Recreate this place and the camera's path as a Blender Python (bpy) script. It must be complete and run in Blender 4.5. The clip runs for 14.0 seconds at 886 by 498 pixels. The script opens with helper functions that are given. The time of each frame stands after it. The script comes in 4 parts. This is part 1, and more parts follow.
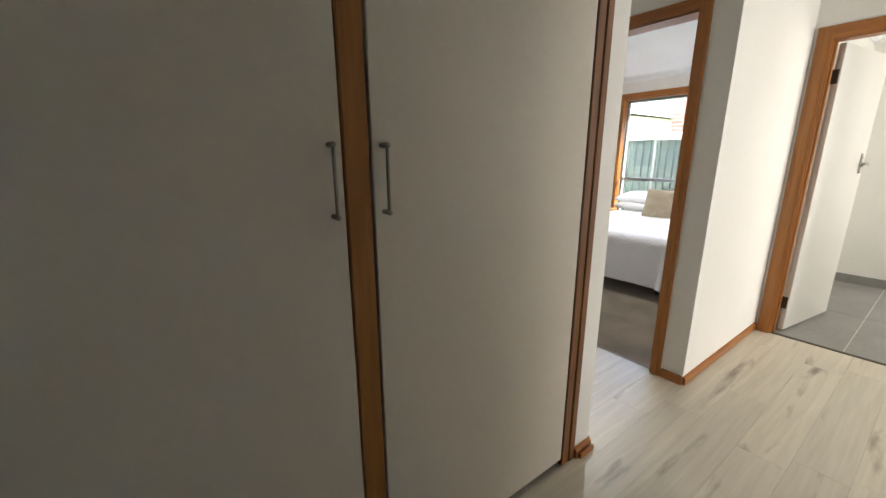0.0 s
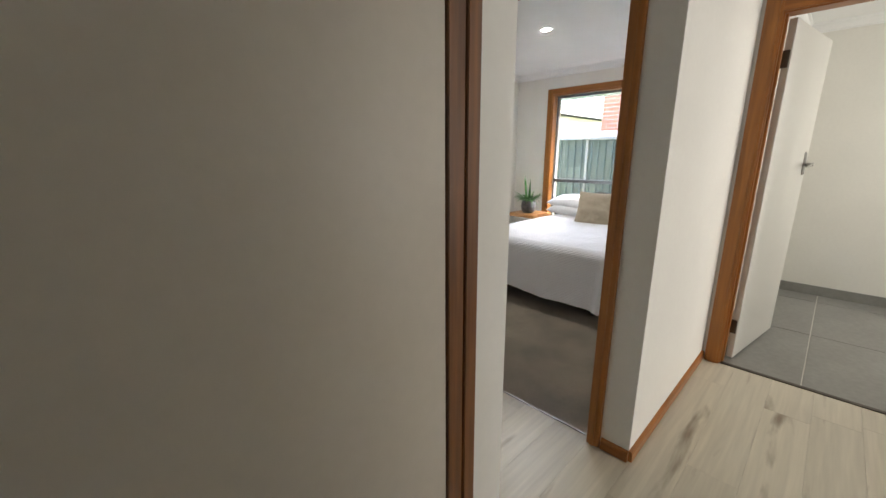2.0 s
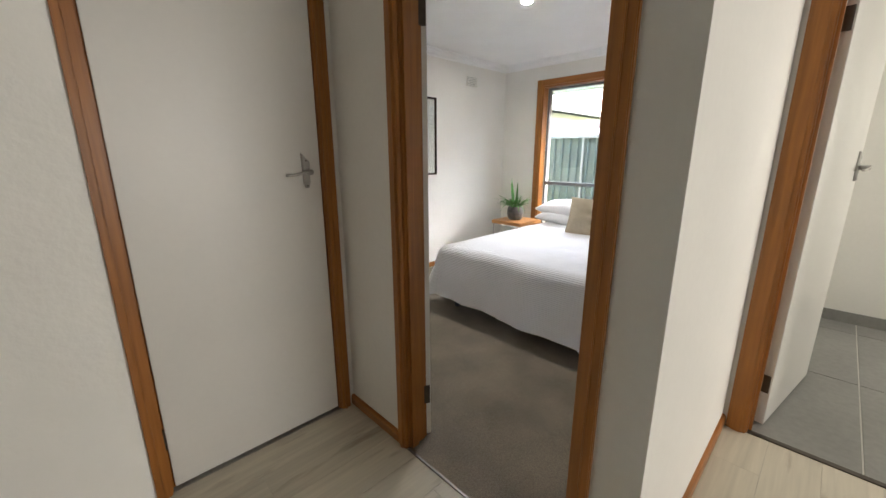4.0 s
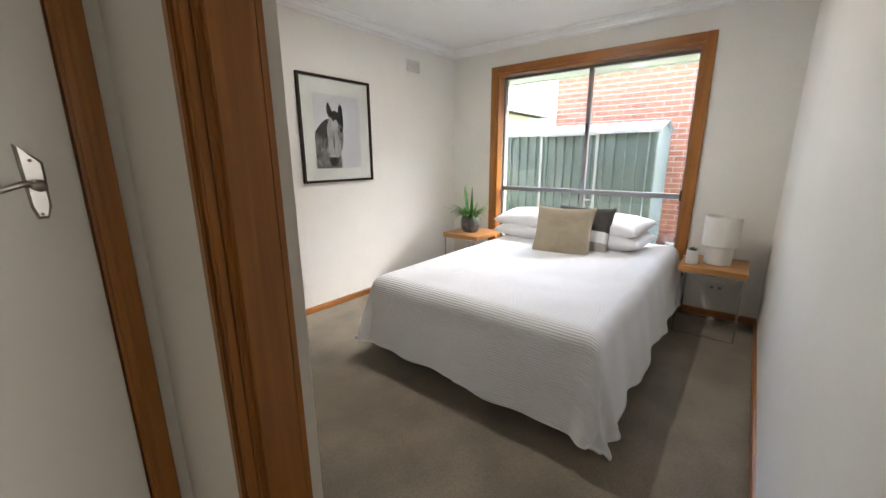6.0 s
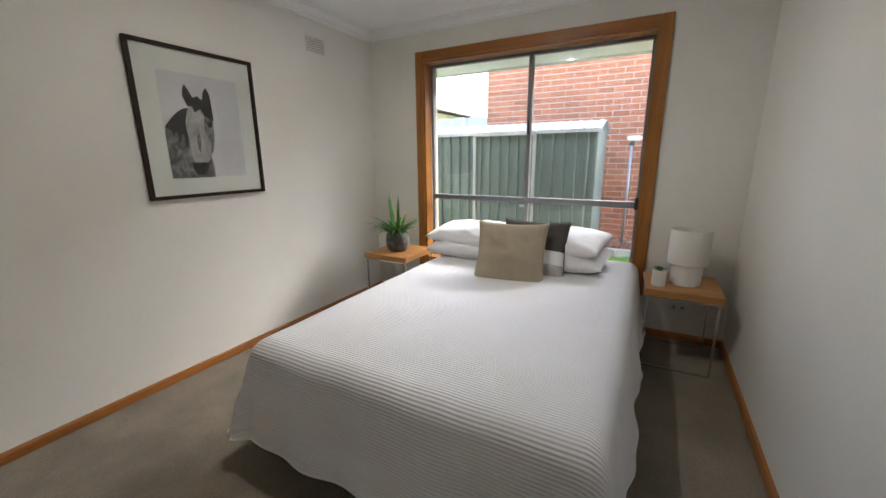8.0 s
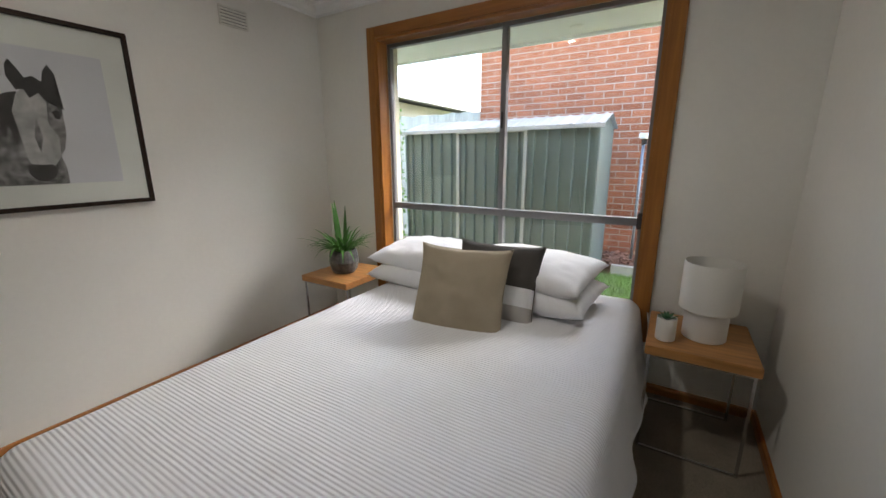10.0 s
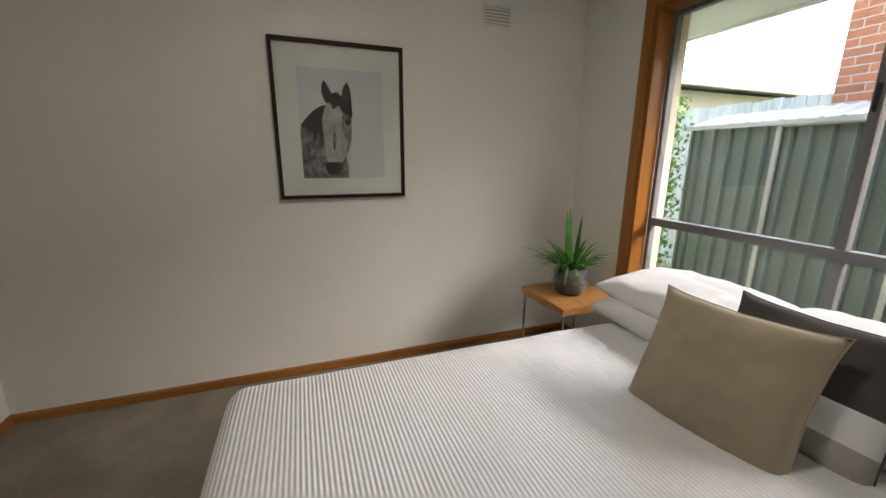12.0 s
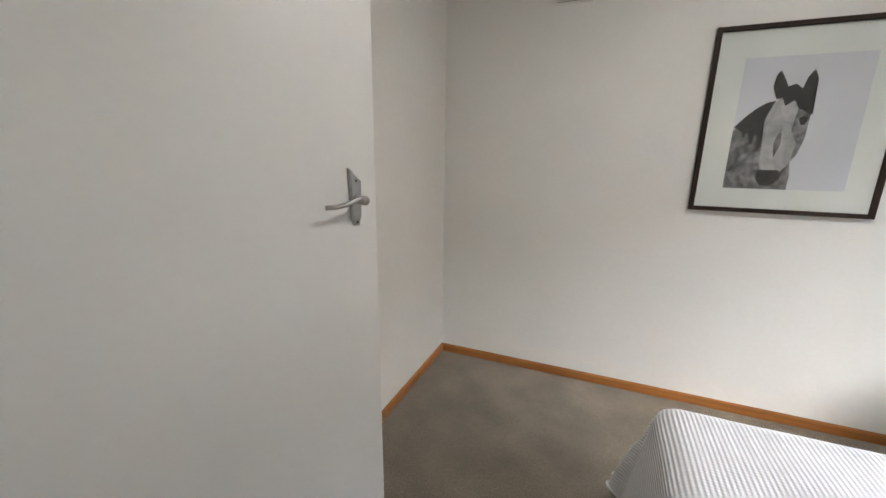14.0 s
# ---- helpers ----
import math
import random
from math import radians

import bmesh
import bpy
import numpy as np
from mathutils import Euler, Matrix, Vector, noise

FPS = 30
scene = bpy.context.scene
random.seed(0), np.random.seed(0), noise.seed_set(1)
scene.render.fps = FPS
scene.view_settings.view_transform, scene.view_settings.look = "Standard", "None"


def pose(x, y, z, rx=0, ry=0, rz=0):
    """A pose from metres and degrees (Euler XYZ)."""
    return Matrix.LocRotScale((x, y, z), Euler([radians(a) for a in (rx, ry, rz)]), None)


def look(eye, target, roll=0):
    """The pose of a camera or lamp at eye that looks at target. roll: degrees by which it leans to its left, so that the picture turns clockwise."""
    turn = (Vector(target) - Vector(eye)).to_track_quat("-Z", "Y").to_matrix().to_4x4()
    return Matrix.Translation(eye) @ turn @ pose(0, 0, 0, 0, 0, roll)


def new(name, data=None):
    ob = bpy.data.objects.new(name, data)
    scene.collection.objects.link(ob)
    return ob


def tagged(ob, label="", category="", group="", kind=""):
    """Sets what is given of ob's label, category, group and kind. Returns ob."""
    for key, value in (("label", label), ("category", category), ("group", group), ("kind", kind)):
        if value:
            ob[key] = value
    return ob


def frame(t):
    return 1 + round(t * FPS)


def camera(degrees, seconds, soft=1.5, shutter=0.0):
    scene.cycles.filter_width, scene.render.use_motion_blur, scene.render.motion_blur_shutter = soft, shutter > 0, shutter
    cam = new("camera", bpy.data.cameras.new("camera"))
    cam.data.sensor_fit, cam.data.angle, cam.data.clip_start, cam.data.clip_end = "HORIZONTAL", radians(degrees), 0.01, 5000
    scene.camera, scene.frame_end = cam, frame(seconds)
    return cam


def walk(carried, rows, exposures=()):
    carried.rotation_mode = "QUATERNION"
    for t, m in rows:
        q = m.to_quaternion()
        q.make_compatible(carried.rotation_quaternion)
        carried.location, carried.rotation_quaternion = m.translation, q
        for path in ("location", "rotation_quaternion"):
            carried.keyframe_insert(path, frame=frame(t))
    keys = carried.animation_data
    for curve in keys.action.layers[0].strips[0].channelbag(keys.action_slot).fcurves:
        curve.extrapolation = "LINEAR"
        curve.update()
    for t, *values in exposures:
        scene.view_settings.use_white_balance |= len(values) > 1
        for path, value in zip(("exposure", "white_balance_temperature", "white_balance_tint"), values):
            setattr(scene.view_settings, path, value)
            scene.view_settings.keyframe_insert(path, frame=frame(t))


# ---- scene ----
cam = camera(98.5, 14.0)
PATH = [
    (0, (-0.252, -0.278, 1.341), (0.898, 1.286, 0.861), -0.3),
    (0.5, (-0.088, -0.119, 1.329), (1.101, 1.416, 0.851), -0.4),
    (1, (0.080, -0.009, 1.335), (1.435, 1.381, 0.852), -0.3),
    (1.5, (0.31, 0.021, 1.325), (1.668, 1.410, 0.845), -0.3),
    (2, (0.51, 0.062, 1.321), (1.869, 1.449, 0.844), -0.2),
    (2.5, (0.708, 0.110, 1.324), (2.07, 1.496, 0.853), -0.1),
    (3, (0.888, 0.162, 1.333), (2.246, 1.550, 0.855), -0.2),
    (3.2, (0.954, 0.178, 1.331), (2.306, 1.572, 0.852), -0.1),
    (5.3, (1.632, 0.607, 1.307), (3.015, 1.972, 0.836), -0.4),
    (5.5, (1.719, 0.664, 1.318), (3.144, 1.984, 0.844), -0.2),
    (6, (1.864, 0.803, 1.297), (3.381, 2.020, 0.83), -0.3),
    (6.5, (1.999, 0.924, 1.302), (3.588, 2.047, 0.838), -0.3),
    (7, (2.142, 1.026, 1.302), (3.786, 2.061, 0.829), -0.3),
    (7.5, (2.333, 1.122, 1.319), (4.024, 2.080, 0.85), -0.5),
    (8, (2.489, 1.174, 1.319), (4.199, 2.102, 0.852), -0.5),
    (8.2, (2.554, 1.203, 1.318), (4.267, 2.126, 0.855), -0.6),
    (10.3, (3.393, 1.111, 1.327), (5.03, 2.157, 0.854), -0.2),
    (10.5, (3.458, 1.134, 1.328), (5.015, 2.297, 0.855), -0.1),
    (11, (3.635, 1.181, 1.324), (4.941, 2.619, 0.845), -0.0),
    (11.5, (3.727, 1.224, 1.341), (4.74, 2.881, 0.864), 0.2),
    (12, (3.683, 1.265, 1.332), (4.358, 3.089, 0.865), 0.3),
    (12.5, (3.609, 1.283, 1.325), (3.926, 3.203, 0.864), 0.4),
    (13, (3.504, 1.304, 1.341), (3.452, 3.249, 0.877), 0.6),
    (13.5, (3.337, 1.304, 1.348), (2.947, 3.207, 0.872), 0.9),
    (14, (3.151, 1.298, 1.348), (2.418, 3.097, 0.872), 0.8),
]
BASE_STOPS = 3.8
EXPOSURES = [(t, BASE_STOPS + e, k, 10) for t, e, k in (
    (0, 1.7, 6050), (1.5, 1.4, 6050), (2.5, 1.05, 6100), (3, 1.1, 6100), (5.5, 1.3, 6250), (6.5, 1.05, 6300), (7.5, 0.75, 6350), (8, 0.5, 6400),
    (10.5, 0.1, 6500), (11, 0.05, 6600), (11.5, -0.05, 6700), (12.5, 0.15, 7000), (13.5, 0.7, 7000), (14, 1.05, 6100))]
walk(cam, [(t, look(eye, target, roll)) for t, eye, target, roll in PATH],
     EXPOSURES)

# ---- world, sun, lamps ----
world = bpy.data.worlds.new("overcast")
scene.world = world
world.use_nodes = True
wn = world.node_tree
sky = wn.nodes.new("ShaderNodeTexSky")
sky.sky_type = "NISHITA"
sky.sun_disc = False
sky.sun_elevation, sky.sun_rotation = radians(43), radians(124)
sky.air_density, sky.dust_density, sky.ozone_density = 1.0, 2.5, 1.5
wn.links.new(sky.outputs[0], wn.nodes["Background"].inputs[0])
wn.nodes["Background"].inputs[1].default_value = 0.14
sun = new("sun", bpy.data.lights.new("sun", "SUN"))
sun.data.energy, sun.data.angle, sun.data.color = 0.72, radians(58), (0.98, 0.99, 1)
sun.matrix_world = look((14.0, -4.8, 9.2), (7, 0, 1.2))


def daylight_lamp(name, eye, target, w, h, watts, colour):
    lamp = new(name, bpy.data.lights.new(name, "AREA"))
    lamp.data.shape, lamp.data.size, lamp.data.size_y = "RECTANGLE", w, h
    lamp.data.energy, lamp.data.color = watts, colour
    lamp.matrix_world = look(eye, target)


# Both lamps are added, standing in for daylight from sources out of view.
daylight_lamp("living_daylight_standin", (2.75, -3.55, 1.35), (2.75, 0, 1.2), 1.6, 1.5, 2.6, (1, 0.92, 0.82))
daylight_lamp("bath_daylight_standin", (4.6, -1.65, 1.6), (4.6, 0, 1.2), 1.0, 0.8, 0.8, (1, 0.93, 0.8))


# ---- materials ----
def shader(name, colour, rough=0.6, metal=0.0, grain=0.0, grain_scale=40.0, stretch=(1, 1, 1), blotch=0.08, blotch_scale=2.5,
           bump=0.0, bump_scale=120.0, vary=0.0, spec=0.5, sheen=0.0):
    m = bpy.data.materials.new(name)
    m.use_nodes = True
    t = m.node_tree
    b = t.nodes["Principled BSDF"]
    b.inputs["Roughness"].default_value, b.inputs["Metallic"].default_value = rough, metal
    b.inputs["Specular IOR Level"].default_value = spec
    b.inputs["Sheen Weight"].default_value = sheen
    co = t.nodes.new("ShaderNodeTexCoord")
    mp = t.nodes.new("ShaderNodeMapping")
    mp.inputs["Scale"].default_value = stretch
    t.links.new(co.outputs["Object"], mp.inputs[0])

    def noise_of(scale, detail=4.0):
        n = t.nodes.new("ShaderNodeTexNoise")
        n.inputs["Scale"].default_value, n.inputs["Detail"].default_value = scale, detail
        t.links.new(mp.outputs[0], n.inputs["Vector"])
        return n.outputs["Fac"]

    def span(fac, lo, hi):
        r = t.nodes.new("ShaderNodeMapRange")
        r.inputs["From Min"].default_value, r.inputs["From Max"].default_value = 0.3, 0.7
        r.inputs["To Min"].default_value, r.inputs["To Max"].default_value = lo, hi
        t.links.new(fac, r.inputs["Value"])
        return r.outputs[0]

    def times(a, bb):
        k = t.nodes.new("ShaderNodeMath")
        k.operation = "MULTIPLY"
        t.links.new(a, k.inputs[0]), t.links.new(bb, k.inputs[1])
        return k.outputs[0]

    v = times(span(noise_of(grain_scale), 1 - grain, 1 + grain), span(noise_of(blotch_scale, 2), 1 - blotch, 1 + blotch))
    if vary:
        oi = t.nodes.new("ShaderNodeObjectInfo")
        r = t.nodes.new("ShaderNodeMapRange")
        r.inputs["To Min"].default_value, r.inputs["To Max"].default_value = 1 - vary, 1 + vary
        t.links.new(oi.outputs["Random"], r.inputs["Value"])
        v = times(v, r.outputs[0])
    mix = t.nodes.new("ShaderNodeVectorMath")
    mix.operation = "SCALE"
    mix.inputs[0].default_value = colour
    t.links.new(v, mix.inputs["Scale"])
    t.links.new(mix.outputs[0], b.inputs["Base Color"])
    if bump:
        bp = t.nodes.new("ShaderNodeBump")
        bp.inputs["Strength"].default_value, bp.inputs["Distance"].default_value = bump, 0.004
        t.links.new(noise_of(bump_scale, 3), bp.inputs["Height"])
        t.links.new(bp.outputs[0], b.inputs["Normal"])
    return m


WALL = shader("wall_paint", (0.78, 0.762, 0.712), 0.55, grain=0.012, blotch=0.02, bump=0.08, bump_scale=220)
CEIL = shader("ceiling_paint", (0.85, 0.85, 0.84), 0.8, grain=0.01, blotch=0.02)
DOORP = shader("door_paint", (0.70, 0.685, 0.64), 0.38, grain=0.01, blotch=0.02, bump=0.05, bump_scale=60)
CUPP = shader("cupboard_paint", (0.66, 0.60, 0.51), 0.42, grain=0.015, blotch=0.02, bump=0.05, bump_scale=70)
WOODV = shader("stained_timber_upright", (0.33, 0.128, 0.023), 0.36, grain=0.17, grain_scale=9, stretch=(7, 7, 0.35), blotch=0.12, bump=0.06, bump_scale=20)
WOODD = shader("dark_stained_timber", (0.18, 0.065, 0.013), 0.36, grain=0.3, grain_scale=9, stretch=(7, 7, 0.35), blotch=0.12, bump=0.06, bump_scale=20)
WOODX = shader("stained_timber_x", (0.31, 0.118, 0.024), 0.36, grain=0.18, grain_scale=9, stretch=(0.35, 7, 7), blotch=0.12, bump=0.06, bump_scale=20)
WOODY = shader("stained_timber_y", (0.31, 0.118, 0.024), 0.36, grain=0.18, grain_scale=9, stretch=(7, 0.35, 7), blotch=0.12, bump=0.06, bump_scale=20)
OAKTOP = shader("oak_tabletop", (0.46, 0.22, 0.07), 0.4, grain=0.22, grain_scale=8, stretch=(6, 0.5, 6), blotch=0.08, bump=0.05, bump_scale=30)
CARPET = shader("carpet", (0.215, 0.18, 0.135), 0.95, grain=0.28, grain_scale=260, blotch=0.20, blotch_scale=3.4, bump=0.9, bump_scale=320, spec=0.1, sheen=0.15)
TILE = shader("bath_tile", (0.24, 0.235, 0.22), 0.4, grain=0.08, grain_scale=30, blotch=0.1, vary=0.04)
GROUT = shader("grout", (0.6, 0.58, 0.54), 0.9, grain=0.05)
CHROME = shader("chrome", (0.62, 0.62, 0.62), 0.18, 1.0, grain=0.02, blotch=0.02)
SATIN = shader("satin_chrome", (0.42, 0.41, 0.39), 0.32, 1.0, grain=0.03, blotch=0.03)
NICKEL = shader("brushed_nickel", (0.30, 0.285, 0.26), 0.5, 1.0, grain=0.05, blotch=0.04)
BRONZE = shader("dark_hinge_metal", (0.10, 0.085, 0.07), 0.45, 0.8, grain=0.1)
ALU = shader("aluminium_frame", (0.20, 0.20, 0.205), 0.5, 0.45, grain=0.04, stretch=(1, 1, 1))
# Near-black colour holds the shade of the gap under the bed.
DARKGAP = shader("under_bed_shade", (0.03, 0.028, 0.026), 0.9, grain=0.1)
LINEN = shader("white_bed_linen", (0.78, 0.785, 0.80), 0.85, grain=0.01, blotch=0.02, bump=0.25, bump_scale=18, spec=0.2)
BEIGE = shader("beige_linen", (0.36, 0.305, 0.225), 0.9, grain=0.06, grain_scale=420, blotch=0.04, bump=0.35, bump_scale=420, spec=0.2)
CHARC = shader("charcoal_linen", (0.075, 0.07, 0.066), 0.9, grain=0.1, grain_scale=420, bump=0.35, bump_scale=420, spec=0.2)
GREYL = shader("pale_grey_linen", (0.40, 0.38, 0.36), 0.9, grain=0.08, grain_scale=420, bump=0.35, bump_scale=420, spec=0.2)
FRAMEW = shader("dark_picture_frame", (0.028, 0.016, 0.010), 0.6, spec=0.25, grain=0.25, grain_scale=12, stretch=(6, 6, 6))
MAT = shader("mat_board", (0.86, 0.85, 0.81), 0.9, grain=0.01)
PAPER = shader("print_paper", (0.74, 0.72, 0.76), 0.8, grain=0.02)
INK1 = shader("ink_dark", (0.05, 0.045, 0.045), 0.8, grain=0.35, grain_scale=60, blotch=0.35, blotch_scale=25)
INK2 = shader("ink_mid", (0.20, 0.19, 0.19), 0.8, grain=0.45, grain_scale=45, blotch=0.5, blotch_scale=22)
INK3 = shader("ink_light", (0.46, 0.44, 0.44), 0.8, grain=0.15, grain_scale=45, blotch=0.2, blotch_scale=18)
VENTP = shader("vent_paint", (0.72, 0.70, 0.64), 0.6, grain=0.02)
# Vent paint darkened to give the shade between slats.
VENTD = shader("vent_gap_shade", (0.15, 0.14, 0.125), 0.8)
POTC = shader("grey_glazed_pot", (0.10, 0.10, 0.10), 0.35, grain=0.4, grain_scale=40, blotch=0.5, blotch_scale=16, bump=0.3, bump_scale=60)
SOIL = shader("potting_soil", (0.04, 0.03, 0.022), 0.95, grain=0.4, grain_scale=80, bump=0.8, bump_scale=90)
LEAF = shader("green_leaf", (0.06, 0.19, 0.028), 0.42, grain=0.2, grain_scale=30, blotch=0.25, blotch_scale=14, vary=0.25)
LEAF2 = shader("creeper_leaf", (0.12, 0.23, 0.035), 0.5, grain=0.25, grain_scale=30, blotch=0.3, blotch_scale=8, spec=0.15)
SUCC = shader("succulent_leaf", (0.035, 0.12, 0.05), 0.4, grain=0.2, grain_scale=40)
CERAM = shader("white_ceramic", (0.78, 0.77, 0.74), 0.35, grain=0.01, blotch=0.02)
SHADE = shader("lamp_shade_fabric", (0.76, 0.74, 0.69), 0.8, grain=0.03, grain_scale=300)
SHEDG = shader("shed_green_steel", (0.125, 0.152, 0.138), 0.5, spec=0.25, grain=0.04, blotch=0.10, blotch_scale=3, bump=0.03)
SHEDL = shader("shed_pale_steel", (0.115, 0.138, 0.124), 0.55, spec=0.2, grain=0.05, blotch=0.12, blotch_scale=3)
SHEDW = shader("shed_white_trim", (0.36, 0.36, 0.34), 0.5, spec=0.25, grain=0.03, blotch=0.08)
BRICK = shader("red_brick", (0.33, 0.115, 0.056), 0.85, grain=0.22, grain_scale=70, blotch=0.12, blotch_scale=9, bump=0.6, bump_scale=90, vary=0.2, spec=0.2)
MORTAR = shader("mortar", (0.46, 0.41, 0.35), 0.95, grain=0.1, grain_scale=80, bump=0.4)
CREAMB = shader("cream_brick", (0.52, 0.48, 0.38), 0.85, grain=0.12, grain_scale=60, bump=0.4)
SOFFIT = shader("eave_lining", (0.72, 0.74, 0.72), 0.7, grain=0.01)
GRASS = shader("lawn_soil", (0.12, 0.15, 0.05), 0.95, grain=0.3, grain_scale=60, blotch=0.25, blotch_scale=4)
BLADE = shader("grass_blade", (0.20, 0.34, 0.07), 0.7, grain=0.3, grain_scale=9, blotch=0.3, blotch_scale=3)
BARK = shader("bark_mulch", (0.17, 0.075, 0.045), 0.95, grain=0.4, grain_scale=50, blotch=0.3, blotch_scale=12, bump=0.8, bump_scale=60)
CHIP = shader("bark_chip", (0.22, 0.10, 0.06), 0.9, grain=0.4, grain_scale=25, blotch=0.45, blotch_scale=14)
STRAW = shader("dry_straw", (0.55, 0.44, 0.24), 0.9, grain=0.2)
CONC = shader("concrete_kerb", (0.45, 0.42, 0.37), 0.9, grain=0.12, grain_scale=60, bump=0.4)
FENCEP = shader("weathered_paling", (0.42, 0.39, 0.33), 0.9, grain=0.2, grain_scale=14, stretch=(6, 6, 0.5), blotch=0.12, vary=0.12, spec=0.15)
ROOFM = shader("neighbour_roof", (0.20, 0.19, 0.18), 0.7, grain=0.1)
PLASTIC = shader("white_plastic", (0.74, 0.73, 0.70), 0.4)
SOLARM = shader("grey_pole", (0.25, 0.27, 0.29), 0.4, 0.5)
BLACKP = shader("black_plastic", (0.03, 0.03, 0.03), 0.4)


def oak_floor():
    m = shader("oak_laminate", (0.52, 0.475, 0.375), 0.33, grain=0.06, grain_scale=7, stretch=(0.5, 9, 9), blotch=0.08, bump=0.03, bump_scale=20, vary=0.07)
    t = m.node_tree
    b = t.nodes["Principled BSDF"]
    base = b.inputs["Base Color"].links[0].from_socket
    co = t.nodes.new("ShaderNodeTexCoord")
    oi = t.nodes.new("ShaderNodeObjectInfo")
    mp = t.nodes.new("ShaderNodeMapping")
    mp.inputs["Scale"].default_value = (1.5, 8.0, 5.0)
    t.links.new(co.outputs["Object"], mp.inputs[0])
    off = t.nodes.new("ShaderNodeVectorMath")
    off.operation = "ADD"
    t.links.new(mp.outputs[0], off.inputs[0])
    sc = t.nodes.new("ShaderNodeMath")
    sc.operation = "MULTIPLY"
    sc.inputs[1].default_value = 60
    t.links.new(oi.outputs["Random"], sc.inputs[0])
    t.links.new(sc.outputs[0], off.inputs[1])
    n = t.nodes.new("ShaderNodeTexNoise")
    n.inputs["Scale"].default_value, n.inputs["Detail"].default_value, n.inputs["Distortion"].default_value = 1.3, 4, 0.25
    t.links.new(off.outputs[0], n.inputs["Vector"])
    r = t.nodes.new("ShaderNodeMapRange")
    r.inputs["From Min"].default_value, r.inputs["From Max"].default_value = 0.60, 0.76
    t.links.new(n.outputs["Fac"], r.inputs["Value"])
    mx = t.nodes.new("ShaderNodeMix")
    mx.data_type = "RGBA"
    t.links.new(r.outputs[0], mx.inputs["Factor"])
    t.links.new(base, mx.inputs[6])
    mx.inputs[7].default_value = (0.20, 0.15, 0.10, 1)
    t.links.new(mx.outputs[2], b.inputs["Base Color"])
    return m


OAKF = oak_floor()


def ribbed_cloth():
    m = shader("ribbed_cotton", (0.78, 0.78, 0.80), 0.85, grain=0.01, blotch=0.02, spec=0.2, sheen=0.1)
    t = m.node_tree
    b = t.nodes["Principled BSDF"]
    uv = t.nodes.new("ShaderNodeUVMap")
    w = t.nodes.new("ShaderNodeTexWave")
    w.wave_type, w.bands_direction, w.wave_profile = "BANDS", "X", "SIN"
    w.inputs["Scale"].default_value, w.inputs["Distortion"].default_value = 24.0, 0.25
    w.inputs["Detail Scale"].default_value = 0.5
    t.links.new(uv.outputs[0], w.inputs["Vector"])
    w2 = t.nodes.new("ShaderNodeTexWave")
    w2.bands_direction = "Y"
    w2.inputs["Scale"].default_value = 30.0
    t.links.new(uv.outputs[0], w2.inputs["Vector"])
    n = t.nodes.new("ShaderNodeTexNoise")
    n.inputs["Scale"].default_value, n.inputs["Detail"].default_value = 3.0, 4
    t.links.new(uv.outputs[0], n.inputs["Vector"])
    a = t.nodes.new("ShaderNodeMath")
    a.operation = "MULTIPLY_ADD"
    a.inputs[1].default_value = 0.08
    t.links.new(w2.outputs["Fac"], a.inputs[0]), t.links.new(w.outputs["Fac"], a.inputs[2])
    bp = t.nodes.new("ShaderNodeBump")
    bp.inputs["Strength"].default_value, bp.inputs["Distance"].default_value = 0.5, 0.005
    t.links.new(a.outputs[0], bp.inputs["Height"])
    b2 = t.nodes.new("ShaderNodeBump")
    b2.inputs["Strength"].default_value, b2.inputs["Distance"].default_value = 0.5, 0.03
    t.links.new(n.outputs["Fac"], b2.inputs["Height"])
    t.links.new(b2.outputs[0], bp.inputs["Normal"])
    t.links.new(bp.outputs[0], b.inputs["Normal"])
    return m


RIBBED = ribbed_cloth()


def glass(name, gloss=1.0):
    """Thin clear glass: what is not mirrored goes straight through."""
    m = bpy.data.materials.new(name)
    m.use_nodes = True
    t = m.node_tree
    t.nodes.remove(t.nodes["Principled BSDF"])
    clear, shine = t.nodes.new("ShaderNodeBsdfTransparent"), t.nodes.new("ShaderNodeBsdfGlossy")
    clear.inputs[0].default_value, shine.inputs["Roughness"].default_value = (0.96, 0.97, 0.96, 1), 0.0
    fr, mix = t.nodes.new("ShaderNodeFresnel"), t.nodes.new("ShaderNodeMixShader")
    fr.inputs["IOR"].default_value = 1.4
    t.links.new(fr.outputs[0], mix.inputs[0])
    t.links.new(clear.outputs[0], mix.inputs[1])
    t.links.new(shine.outputs[0], mix.inputs[2])
    t.links.new(mix.outputs[0], t.nodes["Material Output"].inputs[0])
    return m


GLASS = glass("window_glass")
PGLASS = glass("picture_glass")


def lamp_face():
    m = bpy.data.materials.new("downlight_lens")
    m.use_nodes = True
    b = m.node_tree.nodes["Principled BSDF"]
    b.inputs["Emission Color"].default_value, b.inputs["Emission Strength"].default_value = (1, 0.94, 0.86, 1), 52.0
    return m


LENS = lamp_face()


# ---- building helpers ----
def box(bm, x0, x1, y0, y1, z0, z1):
    vs = [bm.verts.new((x, y, z)) for x in (x0, x1) for y in (y0, y1) for z in (z0, z1)]
    for f in ((0, 1, 3, 2), (4, 6, 7, 5), (0, 4, 5, 1), (2, 3, 7, 6), (0, 2, 6, 4), (1, 5, 7, 3)):
        bm.faces.new([vs[i] for i in f])
    return bm


def boxes(*rows):
    bm = bmesh.new()
    for r in rows:
        box(bm, *r)
    return bm


